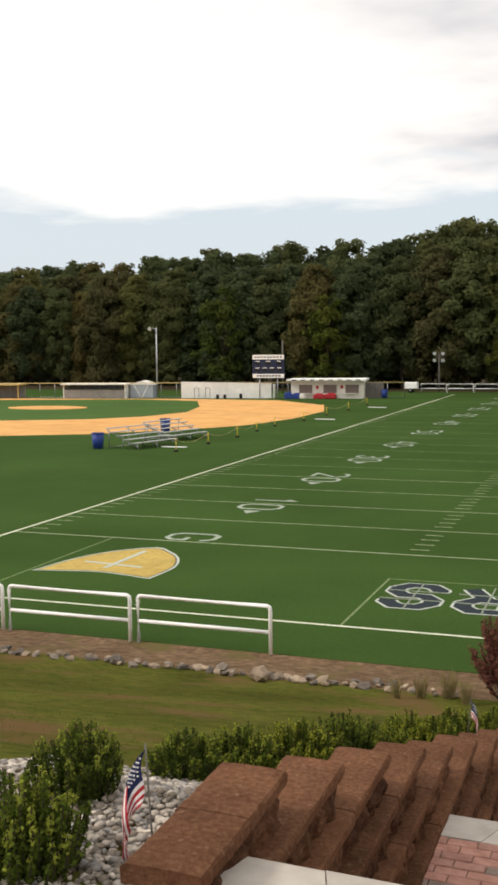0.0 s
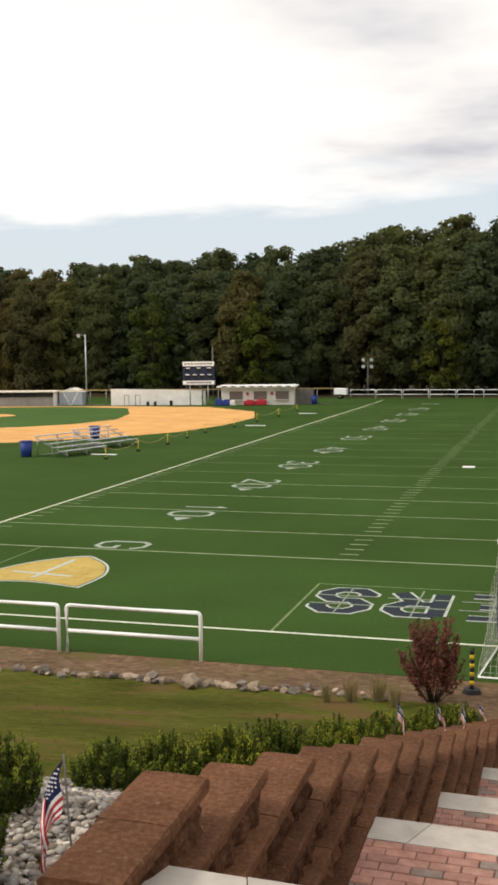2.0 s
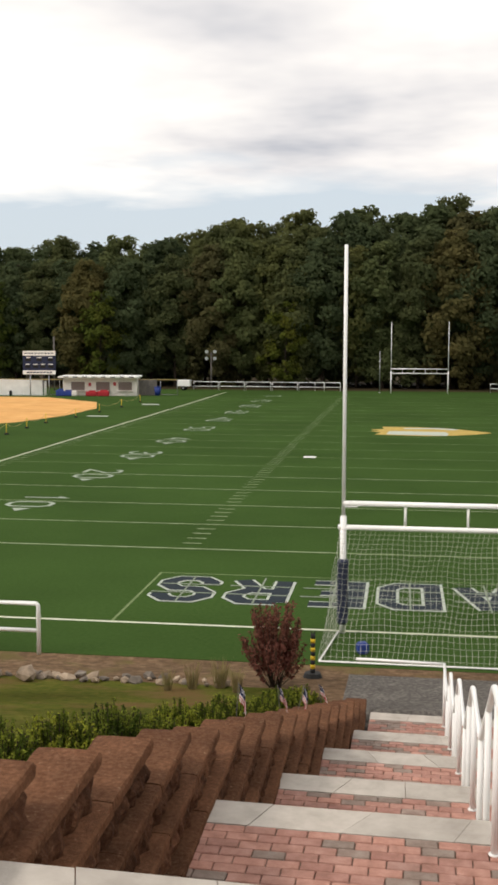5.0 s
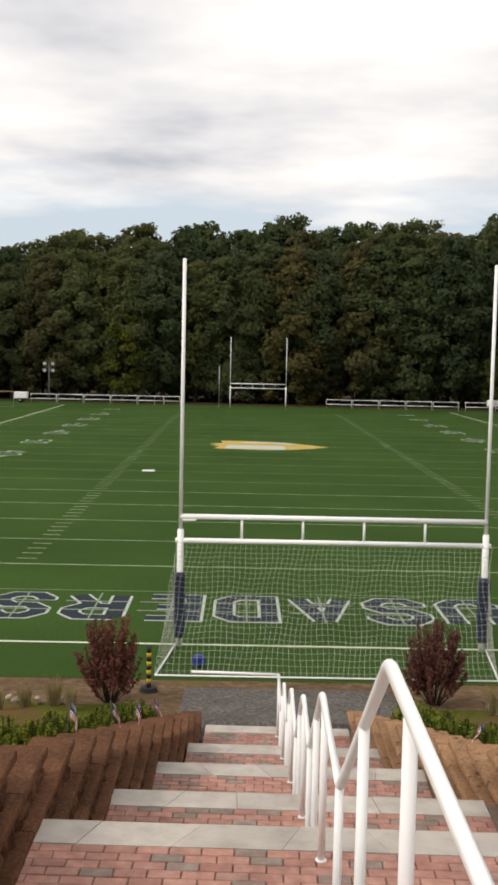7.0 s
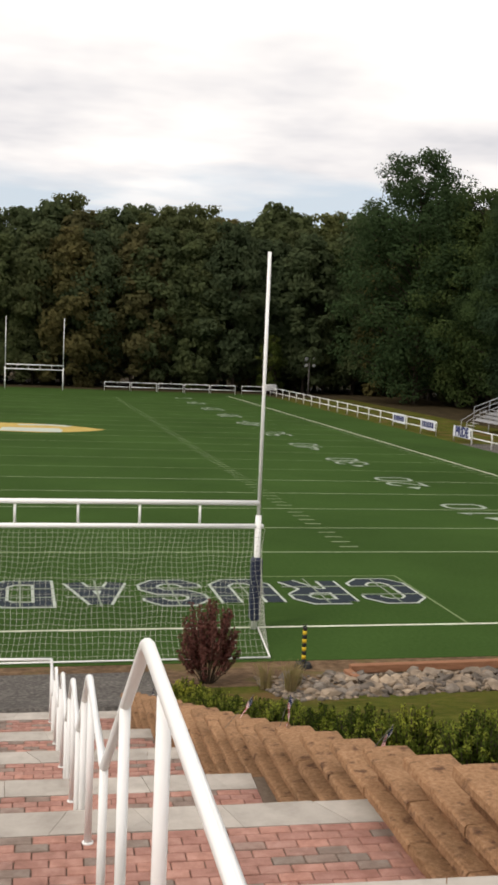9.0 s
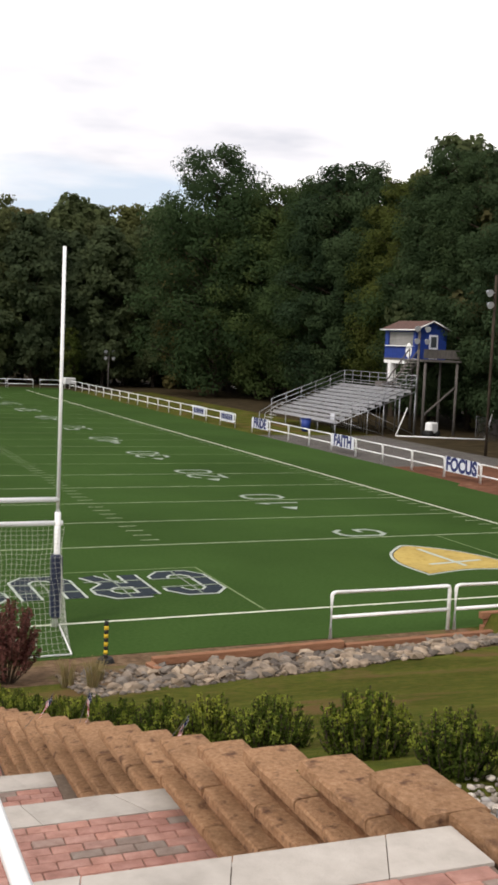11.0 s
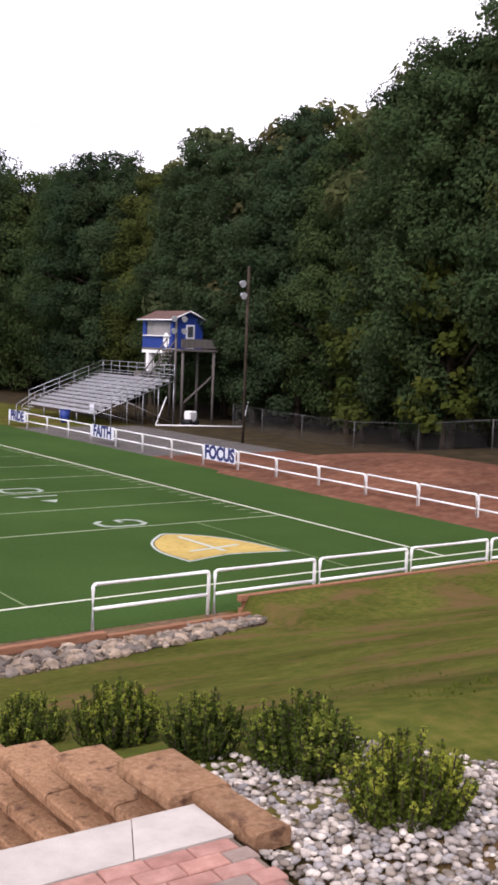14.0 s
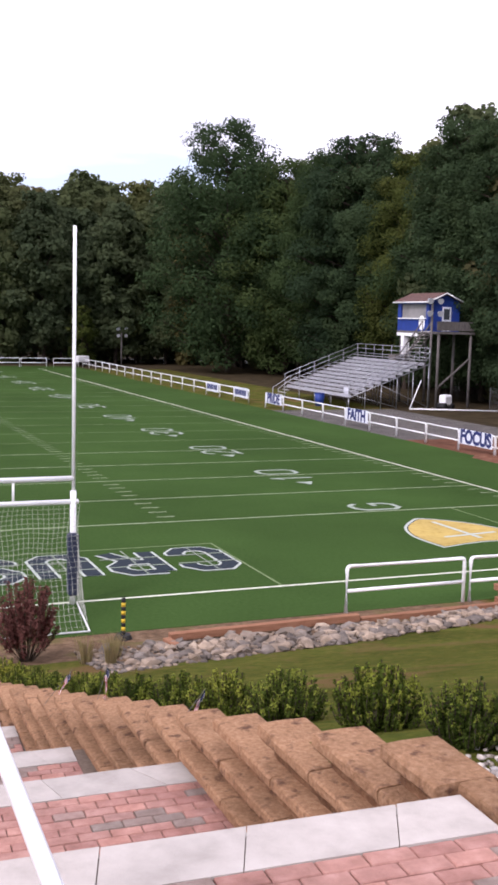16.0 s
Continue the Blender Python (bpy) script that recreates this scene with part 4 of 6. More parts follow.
NEAR_TREES = [build_tree(50 + k, h, sp, mt, 0.125, lo, 200, 430, puff=0.19) for k, (h, sp, mt, lo) in enumerate(((25, 6.2, "leaf_a", 0.10), (24, 5.8, "leaf_c", 0.06), (26, 6.4, "leaf_b", 0.14)))]
YTREE = build_tree(40, 15, 4.2, "leaf_d", 0.28, 0.1, 40, 110, label="smaller yellowing tree at the wood's edge")
PINE = build_tree(41, 31, 11.0, "leaf_a", 0.19, 0.06, 230, 300, puff=0.17, label="very tall deciduous tree above the woods")
random.seed(7)
used = set()


def stand(tree, x, y, s=1.0, z=None):
    m = Matrix.Translation((x, y, ground_z(x, y) if z is None else z)) @ Matrix.Rotation(random.uniform(0, 6.28), 4, "Z") @ Matrix.Diagonal((s, s, s, 1))
    if tree in used:
        made = copy_thing(tree, Matrix())
    else:
        made = tree
        used.add(tree)
    made.matrix_basis = m
    return made


WOOD_FAR = ((-130, 18.5), (-93, 18.7), (-88, 17.8), (-78, 20.2), (-74, 18.8), (-68, 21.1), (-60, 19.0), (-51, 21.7), (-42, 20.7), (-34, 21.5), (-28, 22.8), (-20, 24.0), (-14, 23.3), (-7, 24.1), (4, 25.4), (17, 25.0), (25, 25.8), (33, 25.6), (90, 26))
WOOD_SIDE = ((-20, 31), (17, 31), (24, 27.8), (31, 26.4), (36, 26.4), (47, 27.3), (54, 26.6), (62, 26.0), (83, 26.2), (99, 26.5), (130, 27.5))


def skyline(table, q):
    """How high the wood stands at q along its edge."""
    for (a, ha), (b, hb) in zip(table, table[1:]):
        if a <= q <= b:
            return ha + (hb - ha) * (q - a) / (b - a)
    return table[-1][1]


TREE_H = (22, 24, 21, 25, 20, 23)
for row, (yy, step) in enumerate(((125, 4.2), (131, 4.6), (138, 5.4))):
    x = -112 + row * 2
    while x < 62:
        t = random.choice(TREES)
        hh = TREE_H[TREES.index(t)]
        far = 6 if x < -60 else 0
        want = skyline(WOOD_FAR, x) * random.uniform(0.90, 1.02) * (0.90, 1.03, 1.09)[row] * (1 + far / 160)
        stand(t, x + random.uniform(-1, 1), yy + random.uniform(-1.5, 1.5) + far, want / hh)
        x += step * random.uniform(0.8, 1.2)
# the wood along the right-hand side
for row, (xx, step) in enumerate(((54.5, 5.2), (60, 6), (68, 9))):
    y = 2 - row * 3
    while y < 122:
        t = random.choice(TREES)
        hh = TREE_H[TREES.index(t)]
        if row == 0:
            t, hh = random.choice(((NEAR_TREES[0], 25), (NEAR_TREES[1], 24), (NEAR_TREES[1], 24), (NEAR_TREES[2], 26)))
        want = skyline(WOOD_SIDE, y) * random.uniform(0.88, 1.01) * (1.03, 1.07, 1.11)[row]
        bx = xx + random.uniform(-1.5, 1.5) - (3 if y < 34 else 0)
        stand(t, bx, y, want / hh)
        y += step * random.uniform(0.8, 1.2)
for x, y, s in ((53.5, 17.5, 1.10), (57.0, 24.0, 1.0), (56.5, 13.0, 1.15)):
    stand(NEAR_TREES[1], x, y, s)
for x, y, s in ((47.5, 104, 1.02), (53.5, 99, 0.86)):
    stand(PINE, x, y, s)
for x, y, s in ((-60, 121, 1.0), (-44, 120.5, 0.9), (-18, 120, 0.8), (32, 119, 0.55), (49, 24, 1.0), (50, 33, 0.9)):
    stand(YTREE, x, y, s)

# ---- shrubs, grasses and stones ----
def stone_mesh(seed, flat=0.7, mat="field_stone"):
    rnd = random.Random(seed)
    bm = bmesh.new()
    bmesh.ops.create_icosphere(bm, subdivisions=1, radius=0.5)
    off = Vector((seed * 3.7, 1.3, 0.4))
    for v in bm.verts:
        v.co *= 1 + 0.55 * noise.noise(v.co * 2.6 + off) + rnd.uniform(-0.06, 0.06)
        v.co.z *= flat
        v.co.x *= 1.25
    me = bpy.data.meshes.new("stone")
    bm.to_mesh(me)
    bm.free()
    me.materials.append(M[mat])
    return me


ROCKS = [stone_mesh(s, 0.62) for s in range(9)]
PEBBLES = [stone_mesh(30 + s, 0.62, "river_stone") for s in range(9)]


def scatter(thing, meshes, spots):
    for x, y, s, dz in spots:
        ob = new("stone", random.choice(meshes))
        ob.parent = thing
        ob.matrix_basis = Matrix.Translation((x, y, ground_z(x, y) + dz)) @ Euler((random.uniform(-0.4, 0.4), random.uniform(-0.4, 0.4), random.uniform(0, 6.28))).to_matrix().to_4x4() @ Matrix.Diagonal((s, s * random.uniform(0.75, 1.1), s * random.uniform(0.8, 1.1), 1))


def pebble_bed(name, spots, label, meshes=None, mat="stone_light"):
    """The small stones that cannot be told apart, joined."""
    V, F = [], []
    src = [(np.array([v.co[:] for v in me.vertices]), np.array([p.vertices[:] for p in me.polygons])) for me in (meshes or PEBBLES)]
    base = 0
    for x, y, s, dz in spots:
        vs, fs = src[random.randrange(len(src))]
        a = random.uniform(0, 6.28)
        c, q = math.cos(a), math.sin(a)
        r = np.array([[c, -q, 0], [q, c, 0], [0, 0, 1]])
        V.append(vs @ r.T * s + np.array([x, y, ground_z(x, y) + dz]))
        F.append(fs + base)
        base += len(vs)
    ob = new(name, quick_mesh(name, np.concatenate(V), np.concatenate(F), mat))
    return tagged(ob, label, "stones", kind="stuff")


random.seed(21)
border = empty("rock_border", None, label="row of grey field stones edging the lawn", category="rocks", kind="structure")
spots = []
for k in range(115):
    x = -22 + 16.6 * (k + random.uniform(-0.4, 0.4)) / 115
    y = -5.15 + 0.035 * (x + 14) + random.uniform(-0.30, 0.30)
    spots.append((x, y, random.uniform(0.12, 0.30), 0.04))
scatter(border, ROCKS, spots)
scatter(border, [ROCKS[2]], [(-9.35, -5.35, 0.52, 0.12)])
pile = empty("rock_pile", None, label="bed of loose grey field stones below the timber edging", category="rocks", kind="structure")
spots = []
for k in range(295):
    u = random.random()
    x = 3.2 + 10.2 * u
    y = -4.3 - (2.5 * (1 - u) ** 0.7 + 0.4) * random.random() + 0.2 * u
    spots.append((x, y, random.uniform(0.15, 0.36), 0.06))
scatter(pile, ROCKS, spots)
spots = []
for k in range(1500):
    u = random.random() ** 1.2
    x = 2.6 + 10.6 * u
    spots.append((x, -4.25 - (2.7 * (1 - u) ** 0.7 + 0.4) * random.random() + 0.2 * u, random.uniform(0.05, 0.17), 0.02))
pebble_bed("rubble", spots, "small broken stones between the field stones", ROCKS, "stone")
bed = empty("river_stone_bed", None, label="pale rounded river stones spread under the shrubs", category="stones", kind="structure")
near, rest = [], []
for k in range(30000):
    if k % 2:
        x, y = random.uniform(0.26, 3.2), random.uniform(-24.2, -19.9)
        if (y > -21.63 and x < 0.68) or x < 0.46 or (y > -20.75 and random.random() < 0.5 + (y + 20.75) * 2):
            continue
        if x > 1.3 + (-19.9 - y) * 0.6:
            continue
    else:
        x, y = random.uniform(-5.7, -3.93), random.uniform(-24.0, -19.3)
        if y > -21.48 and x > -4.17:
            continue
    s = random.uniform(0.024, 0.054)
    (near if len(near) < 290 and s > 0.042 else rest).append((x, y, s, random.uniform(0.0, 0.03)))
scatter(bed, PEBBLES, near)
pebble_bed("river_stones", rest, "small pale river stones under the shrubs")


def build_shrub(seed, h, w, mat="leaf_shrub", name="shrub", label="", leaf=0.03, stems=70, bare=0.1, group="shrubs along the stair walls", fresh=False, each=6, vase=0.5):
    """Upright twigs that carry small leaves all along, thinner towards an uneven top."""
    rnd = random.Random(seed)
    o = empty(name, None, label=label, category="shrub", group=group)
    bm = bmesh.new()
    cl, tips = [], []
    for k in range(stems):
        a, r = rnd.uniform(0, 6.28), w * 0.5 * math.sqrt(rnd.random())
        hh = h * (1 - 0.42 * (r / (w * 0.5)) ** 2) * rnd.choice((rnd.uniform(0.5, 0.9), rnd.uniform(0.8, 1.18)))
        foot = Vector((r * vase * math.cos(a), r * vase * math.sin(a), -0.05))
        tip = Vector((r * math.cos(a), r * math.sin(a), hh))
        mid = (foot + tip) / 2 + Vector((0.12 * r * math.cos(a), 0.12 * r * math.sin(a), 0))
        tube(bm, [foot, mid, tip], 0.004 + 0.003 * h, 3, False)
        n = max(3, int(hh / (leaf * 1.6)))
        for i in range(n):
            t = bare + (1 - bare) * (i + rnd.random()) / n
            p = foot * (1 - t) ** 2 + mid * 2 * t * (1 - t) + tip * t * t
            (tips if fresh and t > 0.78 and k % 2 == 0 else cl).append((p, leaf * (1.6 if fresh else 2.2), each))
    part("branch_frame", bm, "bark", o)
    V, F = leaf_cloud(cl + tips, leaf, seed, 0.3)
    me = quick_mesh("foliage", V, F, mat)
    if tips:
        me.materials.append(M["leaf_tip"])
        first_tip = sum(q[2] for q in cl)
        me.polygons.foreach_set("material_index", np.where(np.arange(len(F)) < first_tip, 0, 1).astype(np.int32))
    c = new("foliage", me)
    c.parent = o
    return o


SHRUBS = [build_shrub(60 + k, 0.56, 0.90, label="round clipped evergreen shrub with small glossy leaves", leaf=0.017, stems=170, fresh=True) for k in range(4)]
random.seed(5)
placed = set()


def plant(x, y, s=1.0, dz=0.0):
    sh = random.choice(SHRUBS)
    ob = copy_thing(sh, Matrix()) if sh in placed else sh
    placed.add(sh)
    ob.matrix_basis = Matrix.Translation((x, y, ground_z(x, y) + dz)) @ Matrix.Rotation(random.uniform(0, 6.28), 4, "Z") @ Matrix.Diagonal((s, s, s * random.uniform(0.9, 1.1), 1))


for x, y, s in ((-4.75, -21.2, 0.74), (-4.92, -20.42, 0.62), (-4.74, -19.5, 0.64), (-4.74, -18.6, 0.70), (-4.65, -17.6, 0.8), (-4.55, -16.6, 0.78), (-4.45, -15.7, 0.8), (-4.38, -14.8, 0.76), (-4.3, -13.8, 0.78),
                (-4.25, -12.9, 0.85), (-4.15, -12.0, 0.8), (-4.05, -11.1, 0.85), (-3.95, -10.2, 0.85), (-3.85, -9.3, 0.9), (-3.75, -8.4, 0.95)):
    plant(x, y, s * random.uniform(0.82, 0.96))
for x, y, s in ((1.24, -21.66, 0.72), (1.30, -20.86, 0.72), (0.97, -20.40, 0.54), (0.98, -19.45, 0.66), (1.10, -17.85, 0.72), (1.0, -16.9, 0.75), (0.95, -15.9, 0.75), (0.85, -14.9, 0.75), (0.78, -13.9, 0.75),
                (0.72, -12.9, 0.75), (0.66, -11.9, 0.75), (0.60, -10.9, 0.8), (0.55, -9.9, 0.85), (0.5, -8.9, 0.9)):
    plant(x, y, s)
for k, (x, y) in enumerate(((-4.6, -4.85), (1.63, -4.55))):
    t = build_shrub(80 + k, 1.65, 1.35, "leaf_red", "ornamental_tree", "small plum-leaved ornamental tree with several stems", 0.032, 76, 0.42, "ornamental trees at the stair foot", each=4, vase=0.1)
    t.matrix_basis = Matrix.Translation((x, y, ground_z(x, y)))


def grass_tuft(seed, h=0.55):
    rnd = random.Random(seed)
    vs, fs = [], []
    for k in range(90):
        a, r = rnd.uniform(0, 6.28), rnd.uniform(0, 0.10)
        b = rnd.uniform(0, 6.28)
        p = Vector((r * math.cos(a), r * math.sin(a), 0))
        lean = Vector((math.cos(a), math.sin(a), 0)) * rnd.uniform(0.1, 0.32) * h
        hh = h * rnd.uniform(0.6, 1.1)
        u = Vector((math.cos(b), math.sin(b), 0)) * 0.006
        i = len(vs)
        vs += [p - u, p + u, p + lean * 0.4 + Vector((0, 0, hh * 0.6)) + u * 0.8, p + lean * 0.4 + Vector((0, 0, hh * 0.6)) - u * 0.8, p + lean + Vector((0, 0, hh))]
        fs += [(i, i + 1, i + 2, i + 3), (i + 3, i + 2, i + 4)]
    return tagged(mesh_ob("grass_tuft", vs, fs, "dry_grass"), "dry straw-coloured ornamental grass tuft", "grass", group="grass tufts at the stair foot")


M["dry_grass"] = material("dry_grass", ((0.17, 0.13, 0.055), (0.26, 0.20, 0.09), (0.16, 0.17, 0.05)), scale=6, rough=0.9)
first = grass_tuft(3)
for k, (x, y, s) in enumerate(((-6.1, -5.4, 1.0), (-5.6, -5.2, 1.1), (-5.2, -5.6, 0.9), (2.6, -5.4, 1.15), (2.95, -5.9, 1.2), (3.25, -5.1, 1.0), (-6.5, -5.7, 0.8))):
    ob = first if k == 0 else copy_thing(first, Matrix())
    ob.matrix_basis = Matrix.Translation((x, y, ground_z(x, y) - 0.02)) @ Matrix.Rotation(k * 1.3, 4, "Z") @ Matrix.Diagonal((s, s, s, 1))

# rough grass on the near lawn
V, F = [], []
rnd = np.random.RandomState(9)
n = 90000
gx_ = np.where(rnd.rand(n) < 0.5, rnd.uniform(-16, -4.6, n), rnd.uniform(0.8, 18, n))
gy_ = rnd.uniform(-21.5, -5.6, n)
keep = ~((gx_ > 0.5) & (gx_ < 2.7) & (gy_ < -19.5)) & ~((gx_ < -4.2) & (gx_ > -5.8) & (gy_ < -19.2)) & ~((gx_ > 3) & (gx_ < 12) & (gy_ > -7))
gx_, gy_ = gx_[keep], gy_[keep]
gz_ = np.array([ground_z(a, b) + swell(a, b) - 0.006 for a, b in zip(gx_, gy_)])
P0 = np.stack([gx_, gy_, gz_ - 0.02], 1)
ang = rnd.uniform(0, 6.28, len(P0))
U = np.stack([np.cos(ang), np.sin(ang), 0 * ang], 1) * 0.012
T = rnd.normal(size=(len(P0), 3)) * np.array([0.03, 0.03, 0.0]) + np.array([0, 0, 1]) * rnd.uniform(0.022, 0.04, (len(P0), 1))
blades = np.stack([P0 - U, P0 + U, P0 + T], 1).reshape(-1, 3)
M["blade"] = leafy("grass_blade", (0.058, 0.078, 0.012), (0.080, 0.100, 0.015), (0.115, 0.112, 0.024), vary=0.15, trans=0.5)
tagged(new("lawn_grass", quick_mesh("lawn_grass", blades, np.arange(len(blades)).reshape(-1, 3), "blade")), "short rough lawn grass blades", "grass", kind="stuff")

# ---- timber edging on the right-hand lawn ----
edging = empty("timber_edging", None, label="weathered brown landscape timbers holding the lawn's edge", category="timber edging", kind="structure")
for k, (x0, x1, y0, y1, z) in enumerate(((4.72, 9.3, -4.05, -3.90, 0.22), (9.35, 13.75, -3.89, -3.72, 0.13), (13.45, 17.6, -3.30, -3.27, 0.47), (17.65, 22, -3.27, -3.24, 0.47), (22.05, 26.5, -3.24, -3.21, 0.47), (13.6, 17.8, -3.285, -3.255, 0.30), (17.85, 22.3, -3.255, -3.225, 0.30), (22.35, 26.5, -3.225, -3.195, 0.30), (13.5, 17.7, -3.29, -3.26, 0.13), (17.75, 22.2, -3.26, -3.23, 0.13))):
    d = Vector((x1 - x0, y1 - y0, 0))
    rot = Matrix.Rotation(math.atan2(d.y, d.x), 4, "Z")
    brick_box("timber", ((x0 + x1) / 2, (y0 + y1) / 2, z), (d.length, 0.17, 0.165), "timber", edging, "", rot, 0.012)
brick_box("timber", (4.66, -4.38, 0.16), (0.17, 0.5, 0.17), "timber", edging, "", Matrix.Rotation(0.15, 4, "Z"), 0.012)


# ---- small flags on sticks ----
def build_flag(seed, droop=0.85):
    rnd = random.Random(seed)
    o = empty("small_flag", None, label="small stars-and-stripes flag hanging limp on a thin stick", category="flag", group="small flags along the walls")
    rod("stick", [(0, 0, -0.30), (0, 0, 0.46)], 0.004, "grey_wood", o, 6)
    # hoist along the stick; the fly hangs down in folds
    nu, nv = 12, 13
    vs, fs, fm = [], [], []
    L, H = 0.37, 0.22
    for j in range(nv + 1):
        for i in range(nu + 1):
            u, v = i / nu, j / nv
            top = 0.44 - v * H
            out = 0.085 * math.sin(u * 2.0) + 0.035 * v
            fold = 0.028 * math.sin(u * 9 + v * 2.0 + seed) * (0.3 + u)
            z = top - droop * L * u * (0.35 + 0.65 * u)
            vs.append((out + 0.012 * math.sin(v * 6), fold, z))
    w = nu + 1
    for j in range(nv):
        for i in range(nu):
            fs.append((j * w + i, j * w + i + 1, (j + 1) * w + i + 1, (j + 1) * w + i))
            fm.append(2 if (i < nu * 0.42 and j < 7) else (0 if j % 2 == 0 else 1))
    mesh_ob("cloth", vs, fs, "red", o, smooth=True, mats=["red", "white_cloth", "blue_cloth"], fmat=fm)
    # stars
    bm = bmesh.new()
    for j in range(5):
        for i in range(4):
            a = vs[(1 + j) * w + 1 + i]
            for s in (-1, 1):
                bmesh.ops.create_circle(bm, cap_ends=True, radius=0.0048, segments=5, matrix=Matrix.Translation((a[0], a[1] + s * 0.003, a[2] - 0.004)) @ Matrix.Rotation(math.pi / 2, 4, "X"))
    part("stars", bm, "white_cloth", o, "white stars")
    return o


FLAGS = [build_flag(0), build_flag(1.7), build_flag(3.1)]
for k, (x, y, z, a, tilt) in enumerate(((-4.25, -20.95, 0, 200, 3), (-3.75, -15.14, 3.32, 20, 4), (-3.5, -13.64, 2.82, 40, -6), (-3.4, -12.8, 2.55, 10, 12), (-3.3, -10.25, 1.74, 30, -8), (0.05, -7.9, 0, 60, 25), (0.1, -14.32, 3.07, 20, 48), (0.25, -15.54, 3.43, 20, 20), (0.4, -17.52, 3.92, 20, 50))):
    m = Matrix.Translation((x, y, z or ground_z(x, y) + 0.02)) @ Matrix.Rotation(radians(a), 4, "Z") @ Matrix.Rotation(radians(tilt), 4, "Y") @ Matrix.Diagonal(((1.15,) * 3 if k == 0 else (0.8,) * 3 if k < 6 else (0.6,) * 3) + (1,))
    ob = FLAGS[k] if k < 3 else copy_thing(FLAGS[k % 3], Matrix())
    ob.matrix_basis = m


# ---- striped posts ----
def striped_post():
    o = empty("striped_post", None, label="black and yellow striped marker post on a round rubber base", category="marker post", group="striped marker posts")
    bm = bmesh.new()
    bmesh.ops.create_cone(bm, cap_ends=True, segments=16, radius1=0.20, radius2=0.16, depth=0.10, matrix=Matrix.Translation((0, 0, 0.05)))
    part("base", bm, "black", o, "black rubber base")
    for k in range(9):
        rod("band", [(0, 0, 0.10 + k * 0.088), (0, 0, 0.10 + (k + 1) * 0.088)], 0.047, "black" if k % 2 == 0 else "yellow", o, 12)
    rod("chain_hook", [(-0.04, 0, 0.95), (-0.015, 0, 0.89), (0.015, 0, 0.89), (0.04, 0, 0.95)], 0.012, "black", o, 5)
    return o


p1 = striped_post()
p1.matrix_basis = pose(-3.95, -3.72, ground_z(-3.95, -3.72))
copy_thing(p1, pose(3.95, -3.2, ground_z(3.95, -3.2)))
bm = bmesh.new()
box(bm, (0, 0, 0.13), (0.26, 0.24, 0.26), bevel=0.05)
tagged(part("foam_block", bm, "blue"), "small blue foam block lying in the goal", "foam block").matrix_basis = pose(-3.02, -1.75, 0.0, 0, 0, 20)
bm = bmesh.new()
plate(bm, [(-4.6, 18.62), (-3.95, 18.62), (-3.95, 18.95), (-4.6, 18.95)], 0.0, 0.03)
tagged(part("white_patch", bm, "white_paint"), "white flat marker plate lying on the turf", "marker")
bm = bmesh.new()
plate(bm, [(-7.8, 36.4), (-7.1, 36.4), (-7.1, 37.0), (-7.8, 37.0)], 0.0, 0.03)
tagged(part("white_patch", bm, "white_paint"), "white flat marker plate lying on the turf", "marker")

# ---- beyond the field: baseball side ----
def sign_text(word, size, mat, parent, at, name="lettering", label=""):
    """Lettering in the built-in font as a thin mesh."""
    cu = bpy.data.curves.new("lettering", "FONT")
    cu.body, cu.size, cu.align_x, cu.align_y, cu.extrude, cu.offset = word, size, "CENTER", "CENTER", 0.004, 0.045 * size
    tmp = bpy.data.objects.new("lettering_tmp", cu)
    me = bpy.data.meshes.new_from_object(tmp)
    bpy.data.objects.remove(tmp)
    me.materials.clear()
    me.materials.append(M[mat])
    ob = new(name, me)
    ob.parent = parent
    ob.matrix_basis = at
    return tagged(ob, label) if label else ob


def scoreboard():
    o = empty("scoreboard", pose(-44.72, 97.2, 0, 0, 0, 10), label="navy and white electronic scoreboard on two steel posts", category="scoreboard")
    w, z0, z1 = 3.85, 2.52, 5.30
    brick_box("panel", (0, 0, (z0 + z1) / 2), (w, 0.25, z1 - z0), "navy_sign", o)
    brick_box("header", (0, -0.14, z1 - 0.28), (w, 0.05, 0.56), "white_paint", o, "white header board")
    brick_box("footer", (0, -0.14, z0 + 0.24), (w, 0.05, 0.48), "white_paint", o, "white footer board")
    for x in (-1.1, 1.1):
        rod("post", [(x, 0.05, 0), (x, 0.05, z0 + 0.2)], 0.07, "metal", o)
    rnd = random.Random(2)
    for k in range(9):
        brick_box("text_bar", (-1.55 + k * 0.385, -0.17, z1 - 0.28), (0.26 + 0.05 * rnd.random(), 0.01, 0.14), "bar_grey", o, "dark lettering bar")
    for k in range(8):
        brick_box("text_bar", (-1.3 + k * 0.38, -0.17, z0 + 0.24), (0.3, 0.01, 0.16), "navy_sign", o, "dark lettering bar")
    for row, zz in ((0, 4.52), (1, 3.72)):
        for k in range(4 if row else 3):
            x = (-1.35 + k * 0.9) if row else (-1.3 + k * 1.3)
            brick_box("digit_window", (x, -0.13, zz - 0.28), (0.62, 0.03, 0.32), "dark", o, "dark digit window")
            brick_box("text_bar", (x, -0.14, zz), (0.5, 0.03, 0.10), "white_paint", o, "white lettering bar")
    return o


M["navy_sign"] = material("navy_sign", ((0.014, 0.022, 0.06), (0.020, 0.030, 0.075)), scale=2, rough=0.5)
M["bar_grey"] = material("grey_lettering", ((0.10, 0.12, 0.16), (0.14, 0.16, 0.2)), scale=5, rough=0.7)
M["tan"] = material("tan_fence_cap", ((0.40, 0.30, 0.12), (0.50, 0.38, 0.16)), scale=1.5, rough=0.8)
